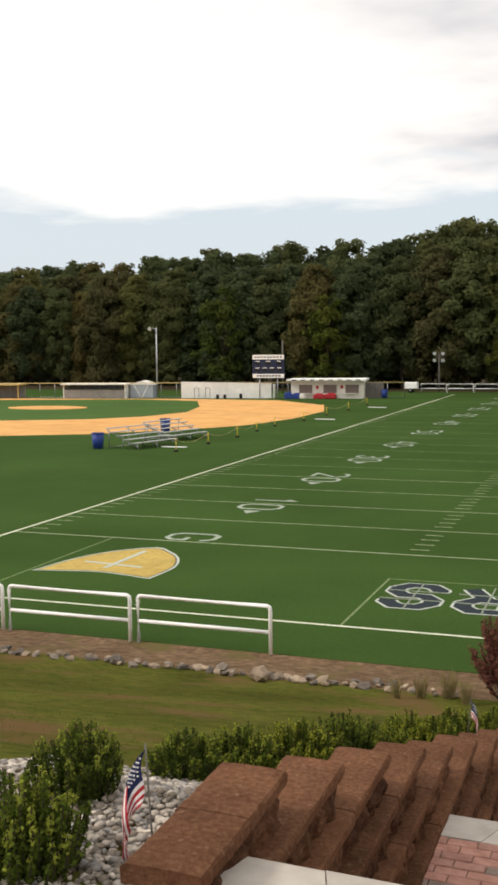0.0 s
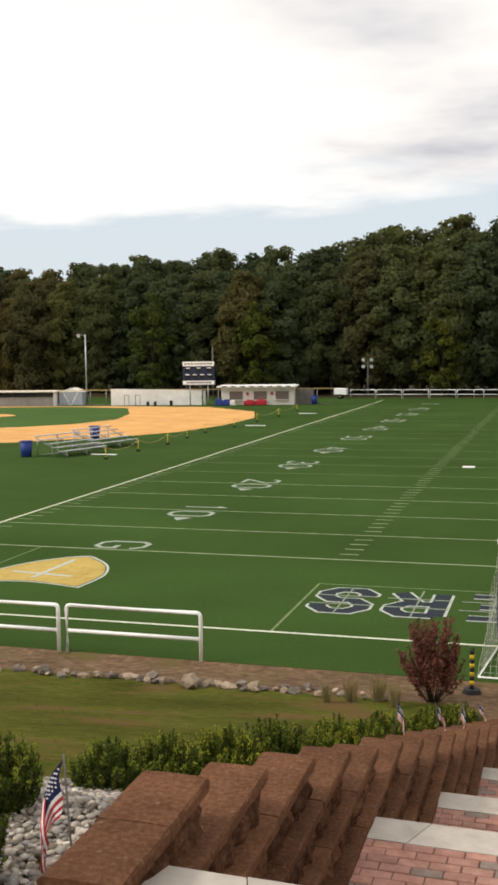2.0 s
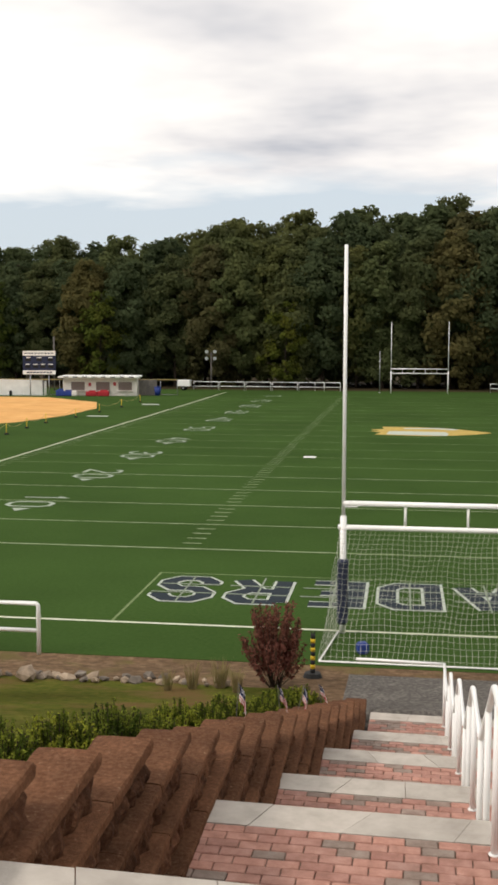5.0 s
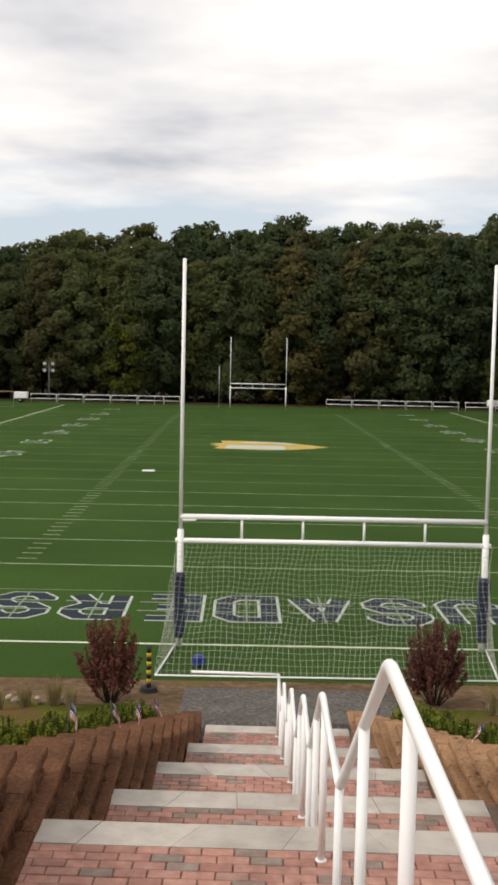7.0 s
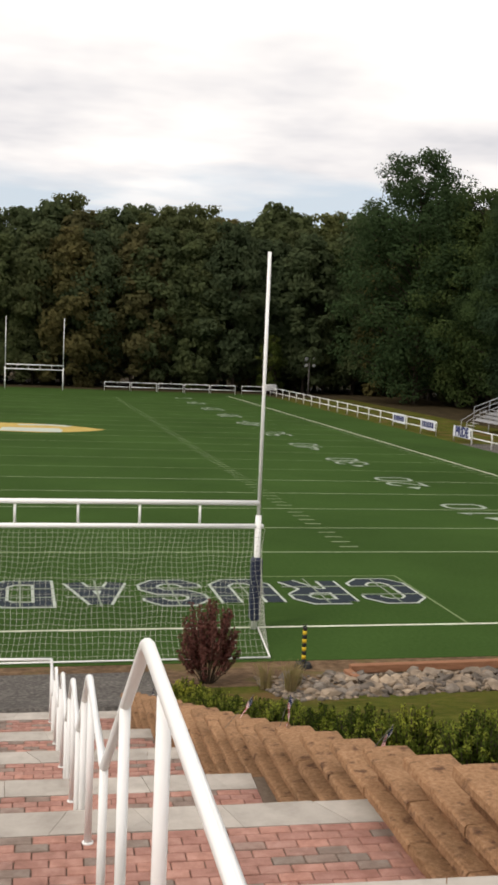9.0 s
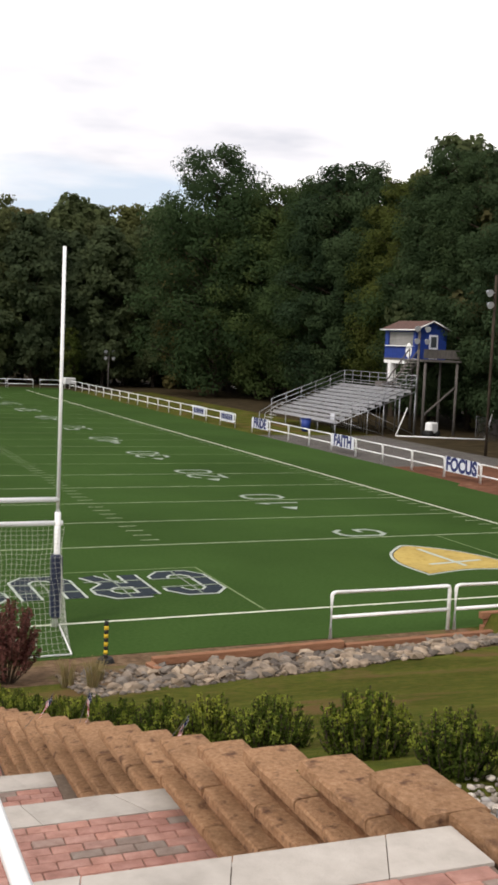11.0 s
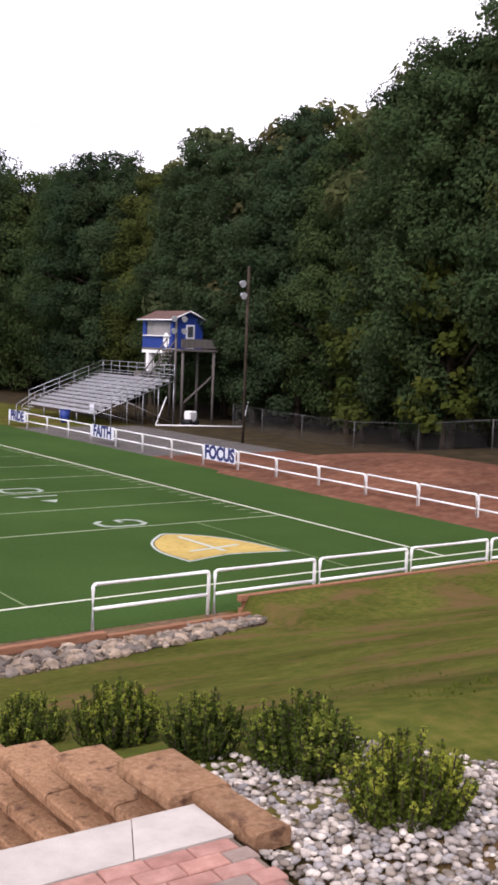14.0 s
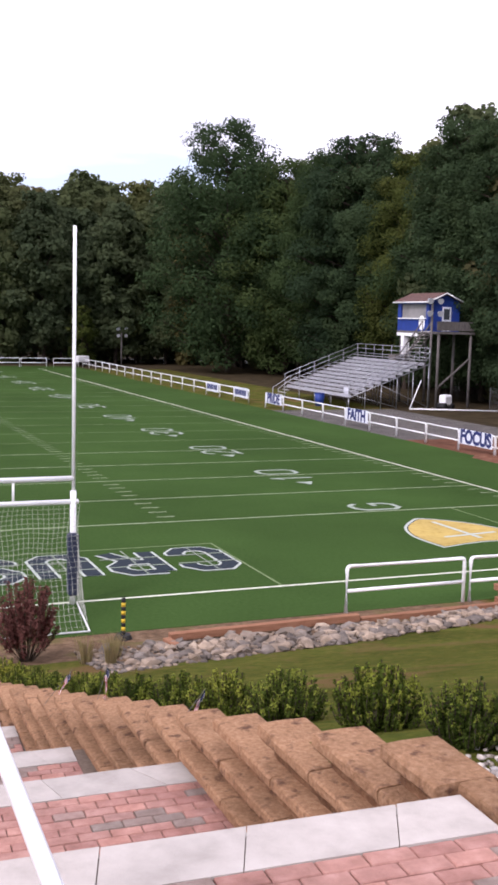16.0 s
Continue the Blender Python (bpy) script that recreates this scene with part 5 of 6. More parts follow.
M["dug_grey"] = material("grey_block", ((0.20, 0.20, 0.19), (0.28, 0.27, 0.26)), scale=1.5, rough=0.9, big=(0.4, 0.12))
M["wall_white"] = material("white_board_wall", ((0.76, 0.76, 0.74), (0.86, 0.86, 0.84)), scale=1.2, rough=0.7, big=(0.3, 0.08))
scoreboard()

# dugout: an open shed with a pale flat roof
dug = empty("dugout", pose(-67.1, 95.4, 0, 0, 0, 8.5), label="low grey baseball dugout with a flat pale roof", category="dugout")
brick_box("back_wall", (0, 1.0, 0.85), (8.2, 0.15, 1.7), "dug_grey", dug)
for x in (-4.05, 4.05):
    brick_box("side_wall", (x, -0.15, 0.85), (0.14, 2.15, 1.7), "wall_white", dug)
brick_box("roof", (0, -0.2, 1.80), (8.7, 2.9, 0.16), "siding", dug)
brick_box("bench", (0, 0.65, 0.42), (7.6, 0.4, 0.06), "grey_wood", dug)
part("front_screen", box(bmesh.new(), (0, -1.25, 0.55), (8.0, 0.04, 1.1)), "dug_grey", dug, "grey front wall")
dug2 = empty("dugout", pose(-81.5, 93.0, 0, 0, 0, 8.5), label="second dugout roof beyond the diamond", category="dugout")
brick_box("back_wall", (0, 1.0, 0.8), (9, 0.15, 1.6), "dug_grey", dug2)
brick_box("roof", (0, -0.2, 1.75), (9.6, 2.9, 0.16), "tan", dug2)
for x in (-4.5, 4.5):
    brick_box("post", (x, -1.3, 0.8), (0.12, 0.12, 1.7), "tan", dug2)

# pale garden shed
shed = empty("shed", pose(-61.5, 97.4, 0, 0, 0, 9), label="small pale blue garden shed with double doors", category="shed")
M["pale_blue"] = material("pale_blue_board", ((0.34, 0.38, 0.43), (0.42, 0.46, 0.52)), scale=1.5, rough=0.8, stretch=(6, 6, 1))
brick_box("body", (0, 0, 0.85), (2.9, 2.4, 1.7), "pale_blue", shed)
bm = bmesh.new()
vs = [bm.verts.new(p) for p in ((-1.6, -1.3, 1.66), (0, -1.3, 2.15), (1.6, -1.3, 1.66), (-1.6, 1.3, 1.66), (0, 1.3, 2.15), (1.6, 1.3, 1.66))]
for f in ((0, 1, 4, 3), (1, 2, 5, 4), (0, 2, 1), (3, 4, 5), (0, 3, 5, 2)):
    bm.faces.new([vs[i] for i in f])
part("roof", bm, "siding", shed, "pale gambrel roof")
for s in (-1, 1):
    d = brick_box("door", (s * 0.48, -1.22, 0.8), (0.92, 0.05, 1.5), "pale_blue", shed)
    brick_box("brace", (s * 0.48, -1.255, 0.8), (0.08, 0.02, 1.75), "wall_white", d, "", Matrix.Rotation(0.5 * s, 4, "Y"))

# white board wall behind the infield
wall = empty("board_wall", pose(-50.3, 97.2, 0, 0, 0, 9), label="long white board wall behind the infield", category="wall")
for k in range(10):
    brick_box("panel", (-5.1 + k * 1.135, 0, 1.02 - 0.012 * k), (1.12, 0.10, 2.04 - 0.024 * k), "wall_white", wall)
brick_box("return_panel", (5.95, 0.5, 0.85), (0.1, 1.1, 1.7), "wall_white", wall)
# two small soccer frames at the wall, filed under the category hurdle
for x in (-3.6, -2.2):
    o = empty("leaning_hurdle", Matrix.Translation((-50.3, 97.2, 0)) @ Matrix.Rotation(radians(9), 4, "Z") @ Matrix.Translation((x, -0.5, 0)), label="narrow dark metal soccer frame leaning at the white wall", category="hurdle", group="hurdles at the white wall")
    part("loop", tube(bmesh.new(), bent([(-0.28, 0, 0), (-0.28, 0.1, 1.3), (0.28, 0.1, 1.3), (0.28, 0, 0)], 0.15), 0.03, 6), "black", o, "", True)
for x, h in ((-0.9, 0.5), (0.0, 0.5), (2.0, 0.6)):
    o = empty("equipment_bag", Matrix.Translation((-50.3, 97.2, 0)) @ Matrix.Rotation(radians(9), 4, "Z") @ Matrix.Translation((x, -0.6, 0)), label="dark equipment bag standing at the white wall", category="bag", group="bags at the white wall")
    part("body", box(bmesh.new(), (0, 0, h / 2), (0.34, 0.3, h), bevel=0.08), "black", o)

# concession stand with shutters
con = empty("concession_stand", pose(-38.0, 100.4, 0, 0, 0, 8.5), label="low white concession stand with brown shutters and a flat roof", category="building")
brick_box("wall", (0, 0, 1.05), (8.8, 4.0, 2.1), "siding", con)
brick_box("roof", (-0.1, -0.3, 2.22), (9.5, 5.0, 0.20), "wall_white", con, "flat pale roof")
for k in range(8):
    brick_box("roof_bracket", (-3.9 + k * 1.1, -2.82, 2.25), (0.55, 0.06, 0.10), "navy_sign", con, "dark eave block")
for x in (-2.6, 0.35, 3.0):
    wv = brick_box("window", (x, -2.02, 1.15), (1.75, 0.08, 1.15), "siding", con, "serving window")
    brick_box("shutter", (x, -2.08, 1.15), (1.6, 0.05, 1.0), "shutter", wv, "brown roller shutter")
    brick_box("counter", (x, -2.15, 0.58), (1.85, 0.3, 0.05), "siding", wv)
for x, z in ((-1.2, 1.35), (1.75, 1.4)):
    brick_box("notice", (x, -2.04, z), (0.3, 0.02, 0.4), "red", con, "small red notice")
brick_box("side_fence_panel", (5.6, -1.0, 0.95), (2.2, 0.1, 1.9), "grey_wood", con, "brown lattice screen")
for k, (x, w, h, mt, lab) in enumerate(((-4.6, 0.9, 0.75, "blue", "blue plastic bin"), (-3.7, 1.1, 0.6, "blue", "blue folded tarpaulin"), (-2.9, 0.7, 0.55, "siding", "pale crate"), (-0.9, 1.3, 0.55, "red", "red seat cushions in a stack"), (0.5, 1.4, 0.6, "red", "red seat cushions in a stack"))):
    o = empty("stored_item", Matrix.Translation((-38.0, 100.4, 0)) @ Matrix.Rotation(radians(8.5), 4, "Z") @ Matrix.Translation((x, -2.9, 0)), label=lab + " by the concession stand", category="stored item")
    part("body", box(bmesh.new(), (0, 0, h / 2), (w, 0.6, h), bevel=0.09), mt, o)
    part("top_piece", box(bmesh.new(), (0.1, 0, h + 0.06), (w * 0.6, 0.4, 0.14), bevel=0.04), mt, o)

# tan-capped chain link fence behind the diamond
fence = empty("baseball_fence", None, label="chain link fence with a tan top cap behind the diamond", category="fence", kind="structure")
a, b = Vector((-95, 91.6, 0)), Vector((-29, 101.6, 0))
for k in range(34):
    p = a.lerp(b, k / 33)
    rod("post", [p, p + Vector((0, 0, 1.85))], 0.035, "metal", fence, 6)
part("top_cap", tube(bmesh.new(), [a + Vector((0, 0, 1.85)), b + Vector((0, 0, 1.85))], 0.075, 6), "tan", fence, "tan plastic fence cap", True)
part("bottom_rail", tube(bmesh.new(), [a + Vector((0, 0, 0.06)), b + Vector((0, 0, 0.06))], 0.03, 6), "metal", fence, "", True)


def light_pole(x, y, h, lamps, label, arm=0.0, mat="metal"):
    o = empty("light_pole", pose(x, y, ground_z(x, y)), label=label, category="light pole", group="field light poles")
    rod("pole", [(0, 0, 0), (0, 0, h)], 0.10, mat, o, 8)
    if arm:
        rod("arm", [(0, 0, h - 0.15), (-arm, 0, h - 0.05)], 0.04, mat, o, 6)
    for lx, lz in lamps:
        hd = empty("lamp_head", Matrix.Translation((lx, -0.25, lz)) @ Matrix.Rotation(radians(20), 4, "X"))
        hd.parent = o
        bm = bmesh.new()
        bmesh.ops.create_cone(bm, cap_ends=True, segments=12, radius1=0.26, radius2=0.12, depth=0.34, matrix=Matrix.Rotation(-math.pi / 2, 4, "X"))
        part("housing", bm, "metal", hd)
        bm = bmesh.new()
        bmesh.ops.create_circle(bm, cap_ends=True, radius=0.24, segments=14, matrix=Matrix.Translation((0, -0.18, 0)) @ Matrix.Rotation(math.pi / 2, 4, "X"))
        part("lens", bm, "lamp_lens", hd, "round glass lens")
    return o


light_pole(-59.9, 97.9, 8.8, [(-0.75, 8.7)], "tall grey street light pole behind the diamond", 0.8)
light_pole(-46.5, 108, 7.0, [], "slim dark pole behind the white wall", 0, "grey_wood")
for x, y in ((-27.6, 117.0), (37.6, 119.0)):
    p = light_pole(x, y, 5.0, [(-0.55, 5.1), (0.55, 5.1), (-0.55, 4.2), (0.55, 4.2)], "low dark pole with four round floodlights", 0, "grey_wood")
    rod("cross_arm", [(-0.7, 0, 4.65), (0.7, 0, 4.65)], 0.05, "grey_wood", p, 6)


# ---- aluminium bleachers by the left sideline ----
def small_bleacher(m):
    o = empty("small_bleacher", m, label="small aluminium spectator bleacher with five rows", category="bleacher", group="small bleachers by the diamond")
    L = 4.2
    for r in range(5):
        y, z = r * 0.62, 0.42 + r * 0.22
        brick_box("seat_plank", (0, y, z), (L, 0.26, 0.05), "alu", o)
        if r:
            brick_box("foot_plank", (0, y - 0.33, z - 0.24), (L, 0.24, 0.04), "alu", o)
    for x in (-1.9, 0, 1.9):
        rod("frame_rail", [(x, -0.2, 0.1), (x, 2.7, 1.2)], 0.03, "metal", o, 6)
        for y, z in ((-0.1, 0.38), (1.2, 0.8), (2.5, 1.26)):
            rod("leg", [(x, y, 0), (x, y, z)], 0.028, "metal", o, 6)
        rod("brace", [(x, 2.5, 0.05), (x, 0.2, 0.35)], 0.02, "metal", o, 5)
    return o


b1 = small_bleacher(pose(-32.8, 39.7, 0, 0, 0, 73))
copy_thing(b1, pose(-32.8, 45.3, 0, 0, 0, 75))


def barrel(x, y, label):
    o = empty("trash_barrel", pose(x, y, 0), label=label, category="trash barrel", group="blue trash barrels")
    bm = bmesh.new()
    bmesh.ops.create_cone(bm, cap_ends=True, segments=20, radius1=0.33, radius2=0.42, depth=1.02, matrix=Matrix.Translation((0, 0, 0.51)))
    part("body", bm, "blue", o, "", True)
    part("rim", tube(bmesh.new(), [(0.43 * math.cos(q), 0.43 * math.sin(q), 1.03) for q in (2 * math.pi * i / 20 for i in range(21))], 0.03, 6, False), "blue", o, "", True)
    bm = bmesh.new()
    bmesh.ops.create_circle(bm, cap_ends=True, radius=0.40, segments=20, matrix=Matrix.Translation((0, 0, 1.022)))
    part("liner", bm, "black", o, "dark bin liner")
    return o


barrel(-36.2, 37.9, "tall blue plastic trash barrel on the turf")
barrel(-37.2, 50.8, "tall blue plastic trash barrel beside the bleachers")
barrel(-31.2, 100.5, "tall blue plastic trash barrel by the fence")
barrel(36.2, 53.4, "tall blue plastic trash barrel below the grandstand")

# rope on short stakes
rope = empty("rope_barrier", None, label="sagging yellow rope on short dark stakes by the infield", category="rope barrier")
stakes = [(-30.3, 37.4), (-30.2, 42.6), (-30.0, 47.7), (-30.4, 53.0), (-30.6, 58.0), (-30.1, 64.4), (-29.9, 71.0), (-29.8, 78.5), (-30.0, 87.0)]
for x, y in stakes:
    rod("stake", [(x, y, 0), (x, y, 0.80)], 0.03, "yellow", rope, 6)
    rod("stake_foot", [(x, y, 0.0), (x, y, 0.12)], 0.15, "black", rope, 8)
for (xa, ya), (xb, yb) in zip(stakes, stakes[1:]):
    pts = [(xa + (xb - xa) * t, ya + (yb - ya) * t, 0.75 - 0.35 * 4 * t * (1 - t)) for t in (0, 0.17, 0.33, 0.5, 0.67, 0.83, 1)]
    rod("rope", pts, 0.014, "tan", rope, 5)
for x, y in ((-31.6, 40.0), (-28.6, 66.0), (-27.9, 83.0)):
    bm = bmesh.new()
    plate(bm, [(x - 0.9, y - 0.15), (x + 0.9, y - 0.15), (x + 0.9, y + 0.15), (x - 0.9, y + 0.15)], 0.0, 0.04)
    tagged(part("white_board", bm, "white_paint"), "flat white board lying on the turf", "board")


# ---- white utility carts in the far corners ----
def cart(x, y, rz):
    o = empty("utility_cart", pose(x, y, 0, 0, 0, rz), label="small white utility trailer on two wheels", category="trailer", group="utility trailers")
    part("body", box(bmesh.new(), (0, 0, 0.95), (1.7, 1.1, 0.85), bevel=0.06), "white_paint", o)
    for s in (-1, 1):
        wh = rod("wheel", [(0, s * 0.58, 0.3), (0, s * 0.72, 0.3)], 0.30, "black", o, 14)
        rod("hub", [(0, s * 0.57, 0.3), (0, s * 0.735, 0.3)], 0.12, "metal", wh, 10)
    rod("tow_bar", [(0.8, 0, 0.6), (1.6, 0, 0.35)], 0.04, "metal", o, 6)
    return o


cart(-30.6, 113.6, 0)
cart(31.6, 117.2, 20)


# ---- signs on the side fence ----
def fence_sign(y0, word, size):
    o = empty("fence_sign", Matrix.Translation((30.93, y0 + 1.65, 0.80)) @ Matrix.Rotation(radians(-90), 4, "Z") @ Matrix.Rotation(radians(90), 4, "X"), label="white banner sign with navy lettering on the fence", category="sign", group="banner signs on the side fence")
    part("board", box(bmesh.new(), (0, 0, -0.012), (3.1, 0.82, 0.02)), "white_sign", o)
    if word:
        sign_text(word, size, "sign_navy", o, Matrix.Translation((0, -0.02, 0.004)) @ Matrix.Diagonal((0.92, 1.0, 1, 1)), "lettering", "bold navy word")
    else:
        rnd = random.Random(int(y0))
        x = -1.3
        while x < 1.2:
            w = rnd.uniform(0.22, 0.40)
            brick_box("lettering_bar", (x + w / 2, 0, 0.006), (w, 0.46, 0.01), "sign_navy", o, "navy lettering bar")
            x += w + 0.10
    return o


M["white_sign"] = material("white_banner", ((0.66, 0.68, 0.74), (0.74, 0.76, 0.80)), scale=2, rough=0.6)
M["sign_navy"] = material("navy_lettering", ((0.016, 0.024, 0.11), (0.022, 0.032, 0.14)), scale=2, rough=0.6)
for k, word in ((6, "FOCUS"), (10, "FAITH"), (14, "PRIDE"), (16, ""), (18, "")):
    fence_sign(21.75 + (k - 6) * PITCH, word, 1.0)


# ---- grandstand and announcer's box ----
def grandstand():
    o = empty("grandstand", pose(37.2, 56.4, 0, 0, 0, -90), label="aluminium grandstand with planks, guard rails and steel legs", category="grandstand")
    # local x runs along the rows (towards -y of the place), local y to the back
    L, n = 12.4, 11
    hl = L / 2
    front, rise, run = 0.95, 0.255, 0.66
    for r in range(n):
        y, z = r * run, front + r * rise
        brick_box("seat_plank", (0, y + 0.36, z + 0.40), (L, 0.27, 0.045), "alu", o)
        brick_box("foot_plank", (0, y, z), (L, 0.36, 0.045), "alu", o)
        brick_box("riser", (0, y + 0.20, z + 0.12), (L, 0.02, 0.20), "alu", o)
    depth, top = n * run, front + n * rise
    for x in (-hl, -hl / 2, 0, hl / 2, hl):
        rod("stringer", [(x, -0.1, front - 0.1), (x, depth, top - 0.15)], 0.05, "metal", o, 6)
        for k in range(6):
            y = depth * k / 5
            rod("leg", [(x, y, 0), (x, y, front - 0.1 + (top - front) * k / 5)], 0.04, "metal", o, 6)
        rod("brace", [(x, depth, 0.1), (x, depth * 0.4, front + 0.4 * (top - front) - 0.2)], 0.03, "metal", o, 5)
        rod("brace", [(x, depth * 0.6, 0.1), (x, depth * 0.1, front + 0.05)], 0.03, "metal", o, 5)
    for s in (-1, 1):
        x = s * (hl + 0.05)
        for dz in (1.35, 0.95, 0.55):
            rod("side_rail", [(x, 0, front + dz - 0.2), (x, depth, top + dz - 0.2)], 0.028, "metal", o, 6)
        for k in range(6):
            y = depth * k / 5
            z = front + (top - front) * k / 5
            rod("rail_post", [(x, y, z - 0.1), (x, y, z + 1.15)], 0.028, "metal", o, 6)
    for dz in (1.15, 0.75, 0.35):
        rod("back_rail", [(-hl, depth, top + dz), (hl, depth, top + dz)], 0.028, "metal", o, 6)
    for k in range(9):
        x = -hl + L * k / 8
        rod("rail_post", [(x, depth, top - 0.1), (x, depth, top + 1.15)], 0.028, "metal", o, 6)
    # entry steps with handrails at the far front corner
    for k in range(4):
        brick_box("entry_step", (-hl + 0.9, -0.3 - 0.28 * k, front - 0.22 * (k + 1)), (1.2, 0.28, 0.04), "alu", o)
    for x in (-hl + 0.3, -hl + 1.5):
        rod("entry_rail", [(x, -1.3, 0.9), (x, 0.4, front + 1.0)], 0.028, "metal", o, 6)
        rod("rail_post", [(x, -1.3, 0), (x, -1.3, 0.9)], 0.028, "metal", o, 6)
        rod("rail_post", [(x, 0.4, front), (x, 0.4, front + 1.0)], 0.028, "metal", o, 6)
    rod("aisle_rail", [(hl * 0.2, 0.4, front + 1.0), (hl * 0.62, depth - 0.4, top + 0.75)], 0.026, "metal", o, 6)
    brick_box("notice_board", (hl - 1.1, 0.32, front + 0.45), (0.75, 0.03, 0.5), "white_sign", o, "small pale notice")
    return o


grandstand()


def announcer_box():
    o = empty("announcer_box", pose(45.3, 51.9, 0), label="blue raised announcer's box with gabled roof on posts", category="announcer box")
    W, D, z0, z1 = 2.9, 5.0, 6.25, 8.75
    zg = 9.35
    # walls: front towards the field (-x), gable ends along y
    def panel(name, a, b, mat="blue", label=""):
        c = [(p + q) / 2 for p, q in zip(a, b)]
        return brick_box(name, c, [abs(q - p) for p, q in zip(a, b)], mat, o, label)
    panel("front_wall", (-0.06, 0, z0), (0.06, D, 7.3))
    panel("front_wall", (-0.06, 0, 8.5), (0.06, D, z1))
    panel("front_wall", (-0.06, 0, 7.3), (0.06, 0.4, 8.5))
    panel("front_wall", (-0.06, D - 0.5, 7.3), (0.06, D, 8.5))
    panel("counter", (-0.25, 0.3, 7.26), (0.1, D - 0.3, 7.34), "white_paint", "white window counter")
    panel("shutter", (0.10, 0.4, 7.34), (0.16, D - 0.5, 8.5), "dug_grey", "grey window shutter")
    panel("back_wall", (W - 0.06, 0, z0), (W + 0.06, D, z1))
    panel("far_wall", (0.06, D - 0.1, z0), (W - 0.06, D, z1))
    bm = bmesh.new()
    f = [bm.verts.new((x, 0.0, z)) for x, z in ((0.06, z0), (W - 0.06, z0), (W - 0.06, z1), (W / 2, zg), (0.06, z1))]
    bk = [bm.verts.new((v.co.x, 0.1, v.co.z)) for v in f]
    bm.faces.new(f)
    bm.faces.new(bk[::-1])
    for i in range(5):
        bm.faces.new((f[i], bk[i], bk[(i + 1) % 5], f[(i + 1) % 5]))
    part("gable_wall", bm, "blue", o)
    for s in (-1, 1):
        bm = bmesh.new()
        xo = W / 2 + s * (W / 2 + 0.35)
        zo = z1 - 0.13
        vs = [bm.verts.new(p) for p in ((W / 2, -0.35, zg + 0.05), (xo, -0.35, zo), (xo, D + 0.35, zo), (W / 2, D + 0.35, zg + 0.05), (W / 2, -0.35, zg + 0.14), (xo, -0.35, zo + 0.09), (xo, D + 0.35, zo + 0.09), (W / 2, D + 0.35, zg + 0.14))]
        for q in ((0, 1, 2, 3), (4, 7, 6, 5), (0, 4, 5, 1), (1, 5, 6, 2), (2, 6, 7, 3), (3, 7, 4, 0)):
            bm.faces.new([vs[i] for i in q])
        rf = part("roof_slope", bm, "roof", o, "brown shingle roof slope")
        rod("fascia", [(W / 2, -0.38, zg + 0.08), (xo, -0.38, zo + 0.03)], 0.06, "white_paint", rf, 4, "white fascia board")
        if s < 0:
            rod("fascia", [(xo - 0.03, -0.38, zo + 0.03), (xo - 0.03, D + 0.38, zo + 0.03)], 0.06, "white_paint", rf, 4, "white fascia board")
    d = panel("door", (1.25, -0.05, z0 + 0.05), (2.1, 0.0, z0 + 2.05), "white_sign", "pale door")
    brick_box("door_pane", (1.67, -0.06, z0 + 1.45), (0.55, 0.02, 0.9), "glass", d, "glass pane")
    bm = bmesh.new()
    bmesh.ops.create_circle(bm, cap_ends=True, radius=0.62, segments=24, matrix=Matrix.Translation((-0.075, 1.0, 6.95)) @ Matrix.Rotation(math.pi / 2, 4, "Y") @ Matrix.Diagonal((1, 0.8, 1, 1)))
    part("round_emblem", bm, "white_paint", o, "white oval emblem")
    panel("floor", (-0.1, -1.5, z0 - 0.18), (W + 0.7, D, z0), "grey_wood", "deck floor")
    panel("skirt", (-0.08, 1.6, z0 - 0.45), (0.0, D, z0 - 0.18), "white_paint", "white skirting board")
    panel("white_post", (-0.1, D - 1.2, 3.0), (0.45, D - 0.75, z0 - 0.18), "white_paint", "white cladding on a post")
    # deck rail with boards
    for x0, x1, y0, y1 in ((-0.1, W + 0.7, -1.5, -1.44), (W + 0.62, W + 0.7, -1.5, 0.0)):
        panel("rail_board", (x0, y0, z0 + 0.1), (x1, y1, z0 + 0.85), "grey_wood", "weathered deck rail")
    for x, y in ((0.2, -1.3), (W + 0.4, -1.3), (0.2, D - 0.3), (W - 0.2, D - 0.3), (W - 0.2, 0.3)):
        rod("support_post", [(x, y, 0), (x, y, z0 - 0.15)], 0.12, "grey_wood", o, 8)
    rod("brace", [(0.2, -1.3, 1.6), (W + 0.3, -1.3, 4.0)], 0.09, "grey_wood", o, 6)
    # stairs from the grandstand's back to the deck
    for k in range(10):
        t = k / 9
        brick_box("tread", (-0.55, 2.6 - 3.2 * t, 3.6 + (z0 - 3.6) * t), (0.9, 0.26, 0.05), "siding", o, "pale stair tread")
    for x in (-1.0, -0.1):
        rod("stair_stringer", [(x, 2.8, 3.4), (x, -0.7, z0 - 0.1)], 0.07, "grey_wood", o, 5)
        rod("stair_rail", [(x, 2.8, 4.3), (x, -0.7, z0 + 0.85)], 0.06, "grey_wood", o, 5)
        for t in (0.0, 0.33, 0.66, 1.0):
            rod("baluster", [(x, 2.8 - 3.5 * t, 3.4 + (z0 - 3.5) * t), (x, 2.8 - 3.5 * t, 4.3 + (z0 - 3.45) * t)], 0.04, "grey_wood", o, 5)
    brick_box("landing_box", (-0.6, 3.6, 3.6), (1.4, 1.2, 1.2), "grey_wood", o, "grey board enclosure")
    return o


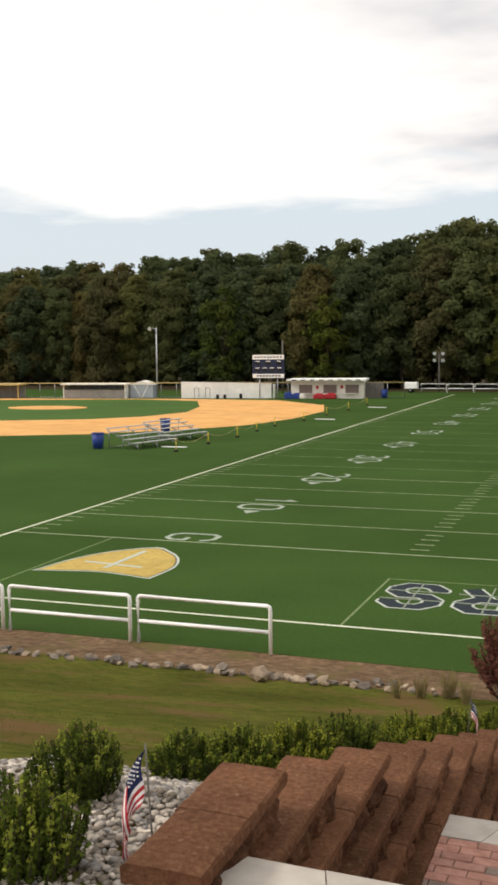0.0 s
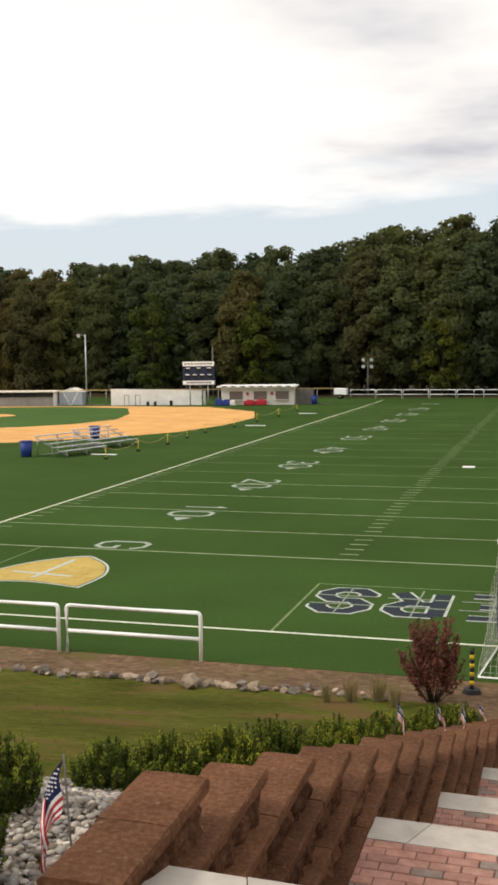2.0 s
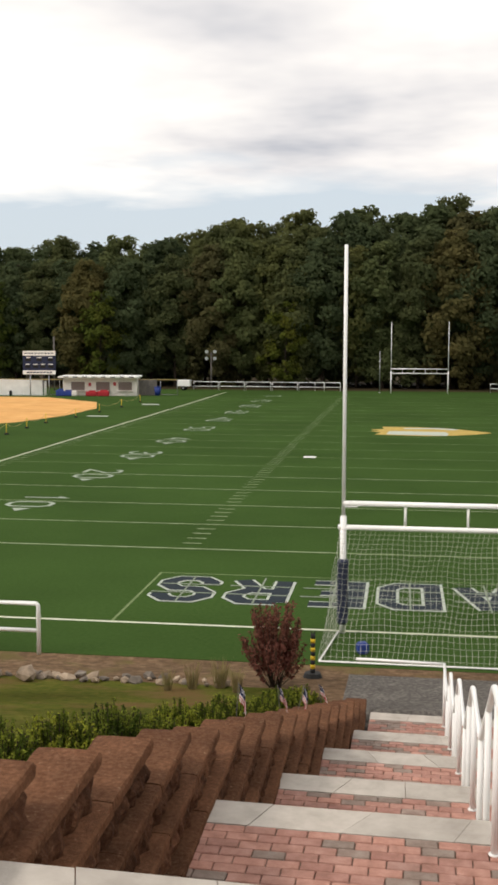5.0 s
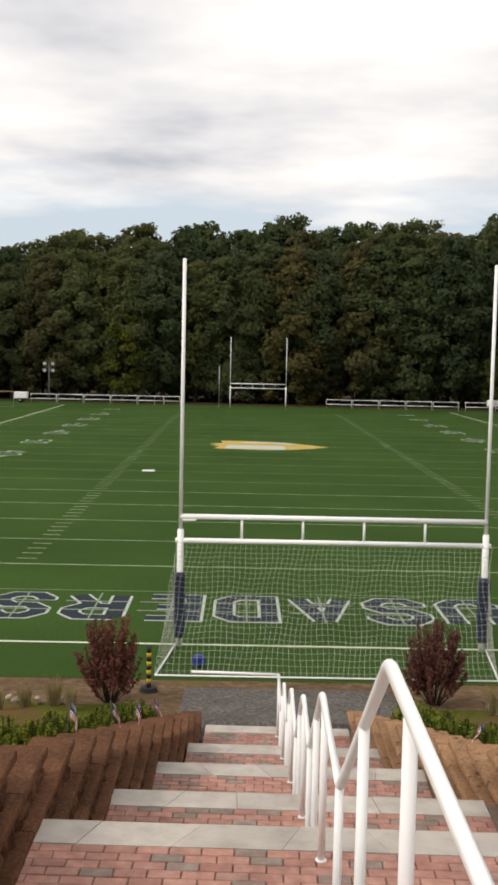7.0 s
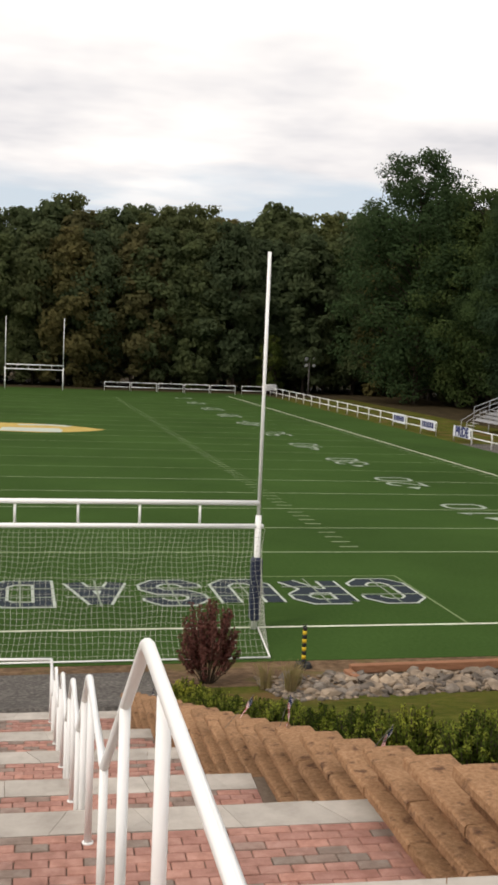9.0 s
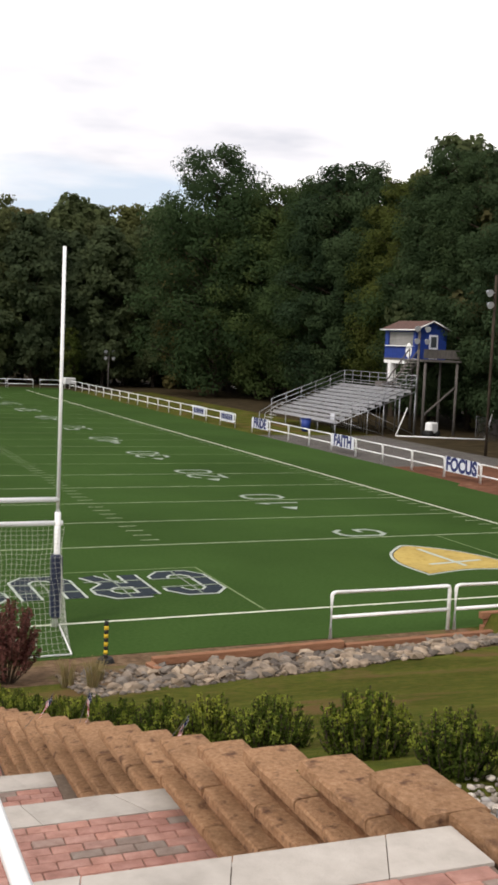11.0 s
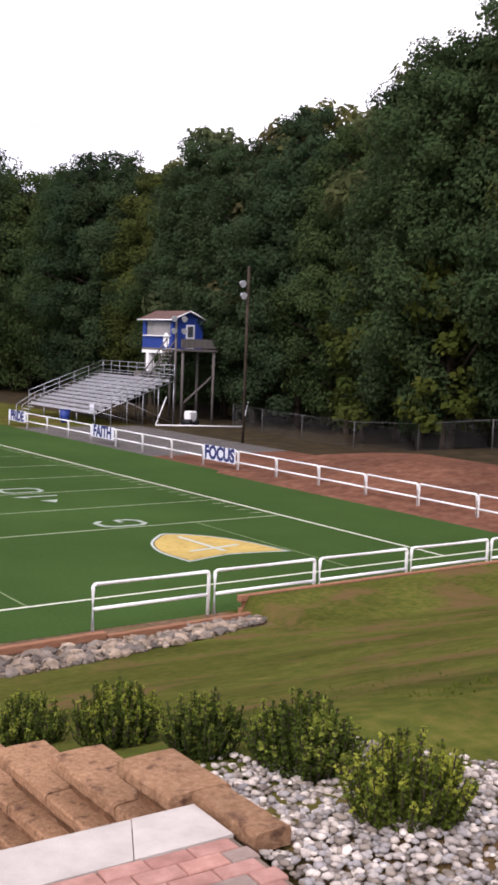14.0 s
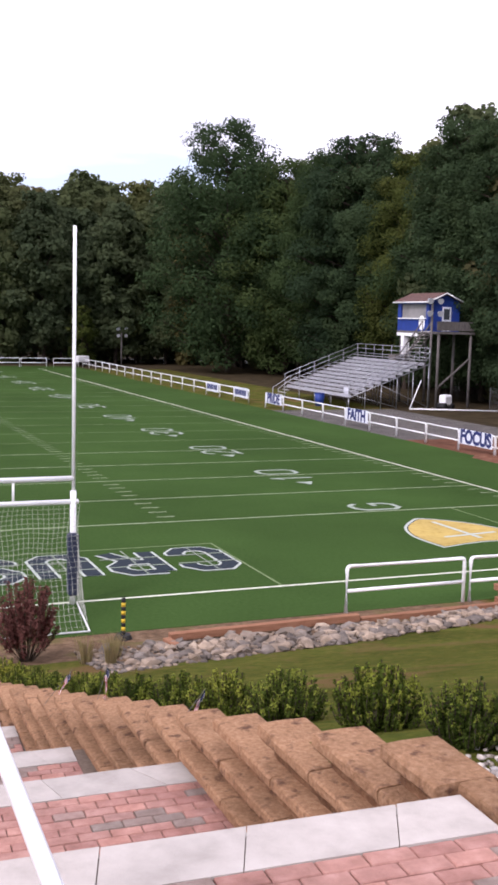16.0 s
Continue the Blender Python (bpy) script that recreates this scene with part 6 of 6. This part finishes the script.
announcer_box()
lp = light_pole(44.6, 50.3, 8.6, [(-0.42, 8.75), (0.55, 8.75), (-0.42, 7.75), (0.55, 7.75)], "dark pole with four round floodlights by the grandstand", 0, "grey_wood")
up = light_pole(41.0, 35.3, 12.2, [(-0.7, 11.0), (-0.6, 10.2)], "tall wooden utility pole with two white floodlights", 0, "bark")
for z in (11.0, 10.2):
    rod("arm", [(0, 0, z), (-0.7, -0.2, z)], 0.05, "metal", up, 6)

# chain link fence and clutter under the trees
cl = empty("chain_link_fence", None, label="galvanised chain link fence below the trees", category="fence", kind="structure")
pts = [Vector(p) for p in ((49.0, 48.0, 0), (47.6, 42.0, 0), (46.8, 36.0, 0), (46.6, 30.0, 0), (46.8, 24.0, 0), (47.0, 18.0, 0), (47.2, 12.0, 0))]
for p in pts:
    z = ground_z(p.x, p.y)
    rod("post", [(p.x, p.y, z), (p.x, p.y, z + 1.85)], 0.035, "wire", cl, 6)
rod("top_rail", [(p.x, p.y, ground_z(p.x, p.y) + 1.83) for p in pts], 0.025, "wire", cl, 6)
bm = bmesh.new()
for a, b in zip(pts, pts[1:]):
    for k in range(-12, 42):
        for s in (-1, 1):
            t0, t1 = (k / 42), (k + s * 12) / 42
            q0, q1 = max(0, min(1, t0)), max(0, min(1, t1))
            if q0 == q1:
                continue
            h0 = 1.8 * (q0 - t0) / (t1 - t0)
            h1 = 1.8 * (q1 - t0) / (t1 - t0)
            pa, pb = a.lerp(b, q0), a.lerp(b, q1)
            cord(bm, (pa.x, pa.y, ground_z(pa.x, pa.y) + h0), (pb.x, pb.y, ground_z(pb.x, pb.y) + h1), 0.0022)
part("mesh", bm, "wire", cl, "wire mesh")
old = empty("old_goal_frame", None, label="white goal frame lying on the ground beside the grandstand", category="goal frame")
rod("bar", [(42.2, 49.2, 0.06), (48.8, 46.4, 0.06)], 0.06, "white_paint", old)
rod("bar", [(42.2, 49.2, 0.06), (43.4, 49.6, 2.3)], 0.05, "white_paint", old)
rod("bar", [(48.8, 46.4, 0.06), (49.6, 46.6, 2.4)], 0.05, "white_paint", old)
mc = empty("field_machine", pose(45.4, 49.0, 0, 0, 0, 20), label="white field marking machine with dark wheels", category="machine")
part("tank", box(bmesh.new(), (0, 0, 0.75), (1.0, 0.7, 0.9), bevel=0.12), "white_paint", mc)
for s in (-0.45, 0.45):
    rod("wheel", [(s, -0.4, 0.28), (s, 0.4, 0.28)], 0.28, "black", mc, 12)
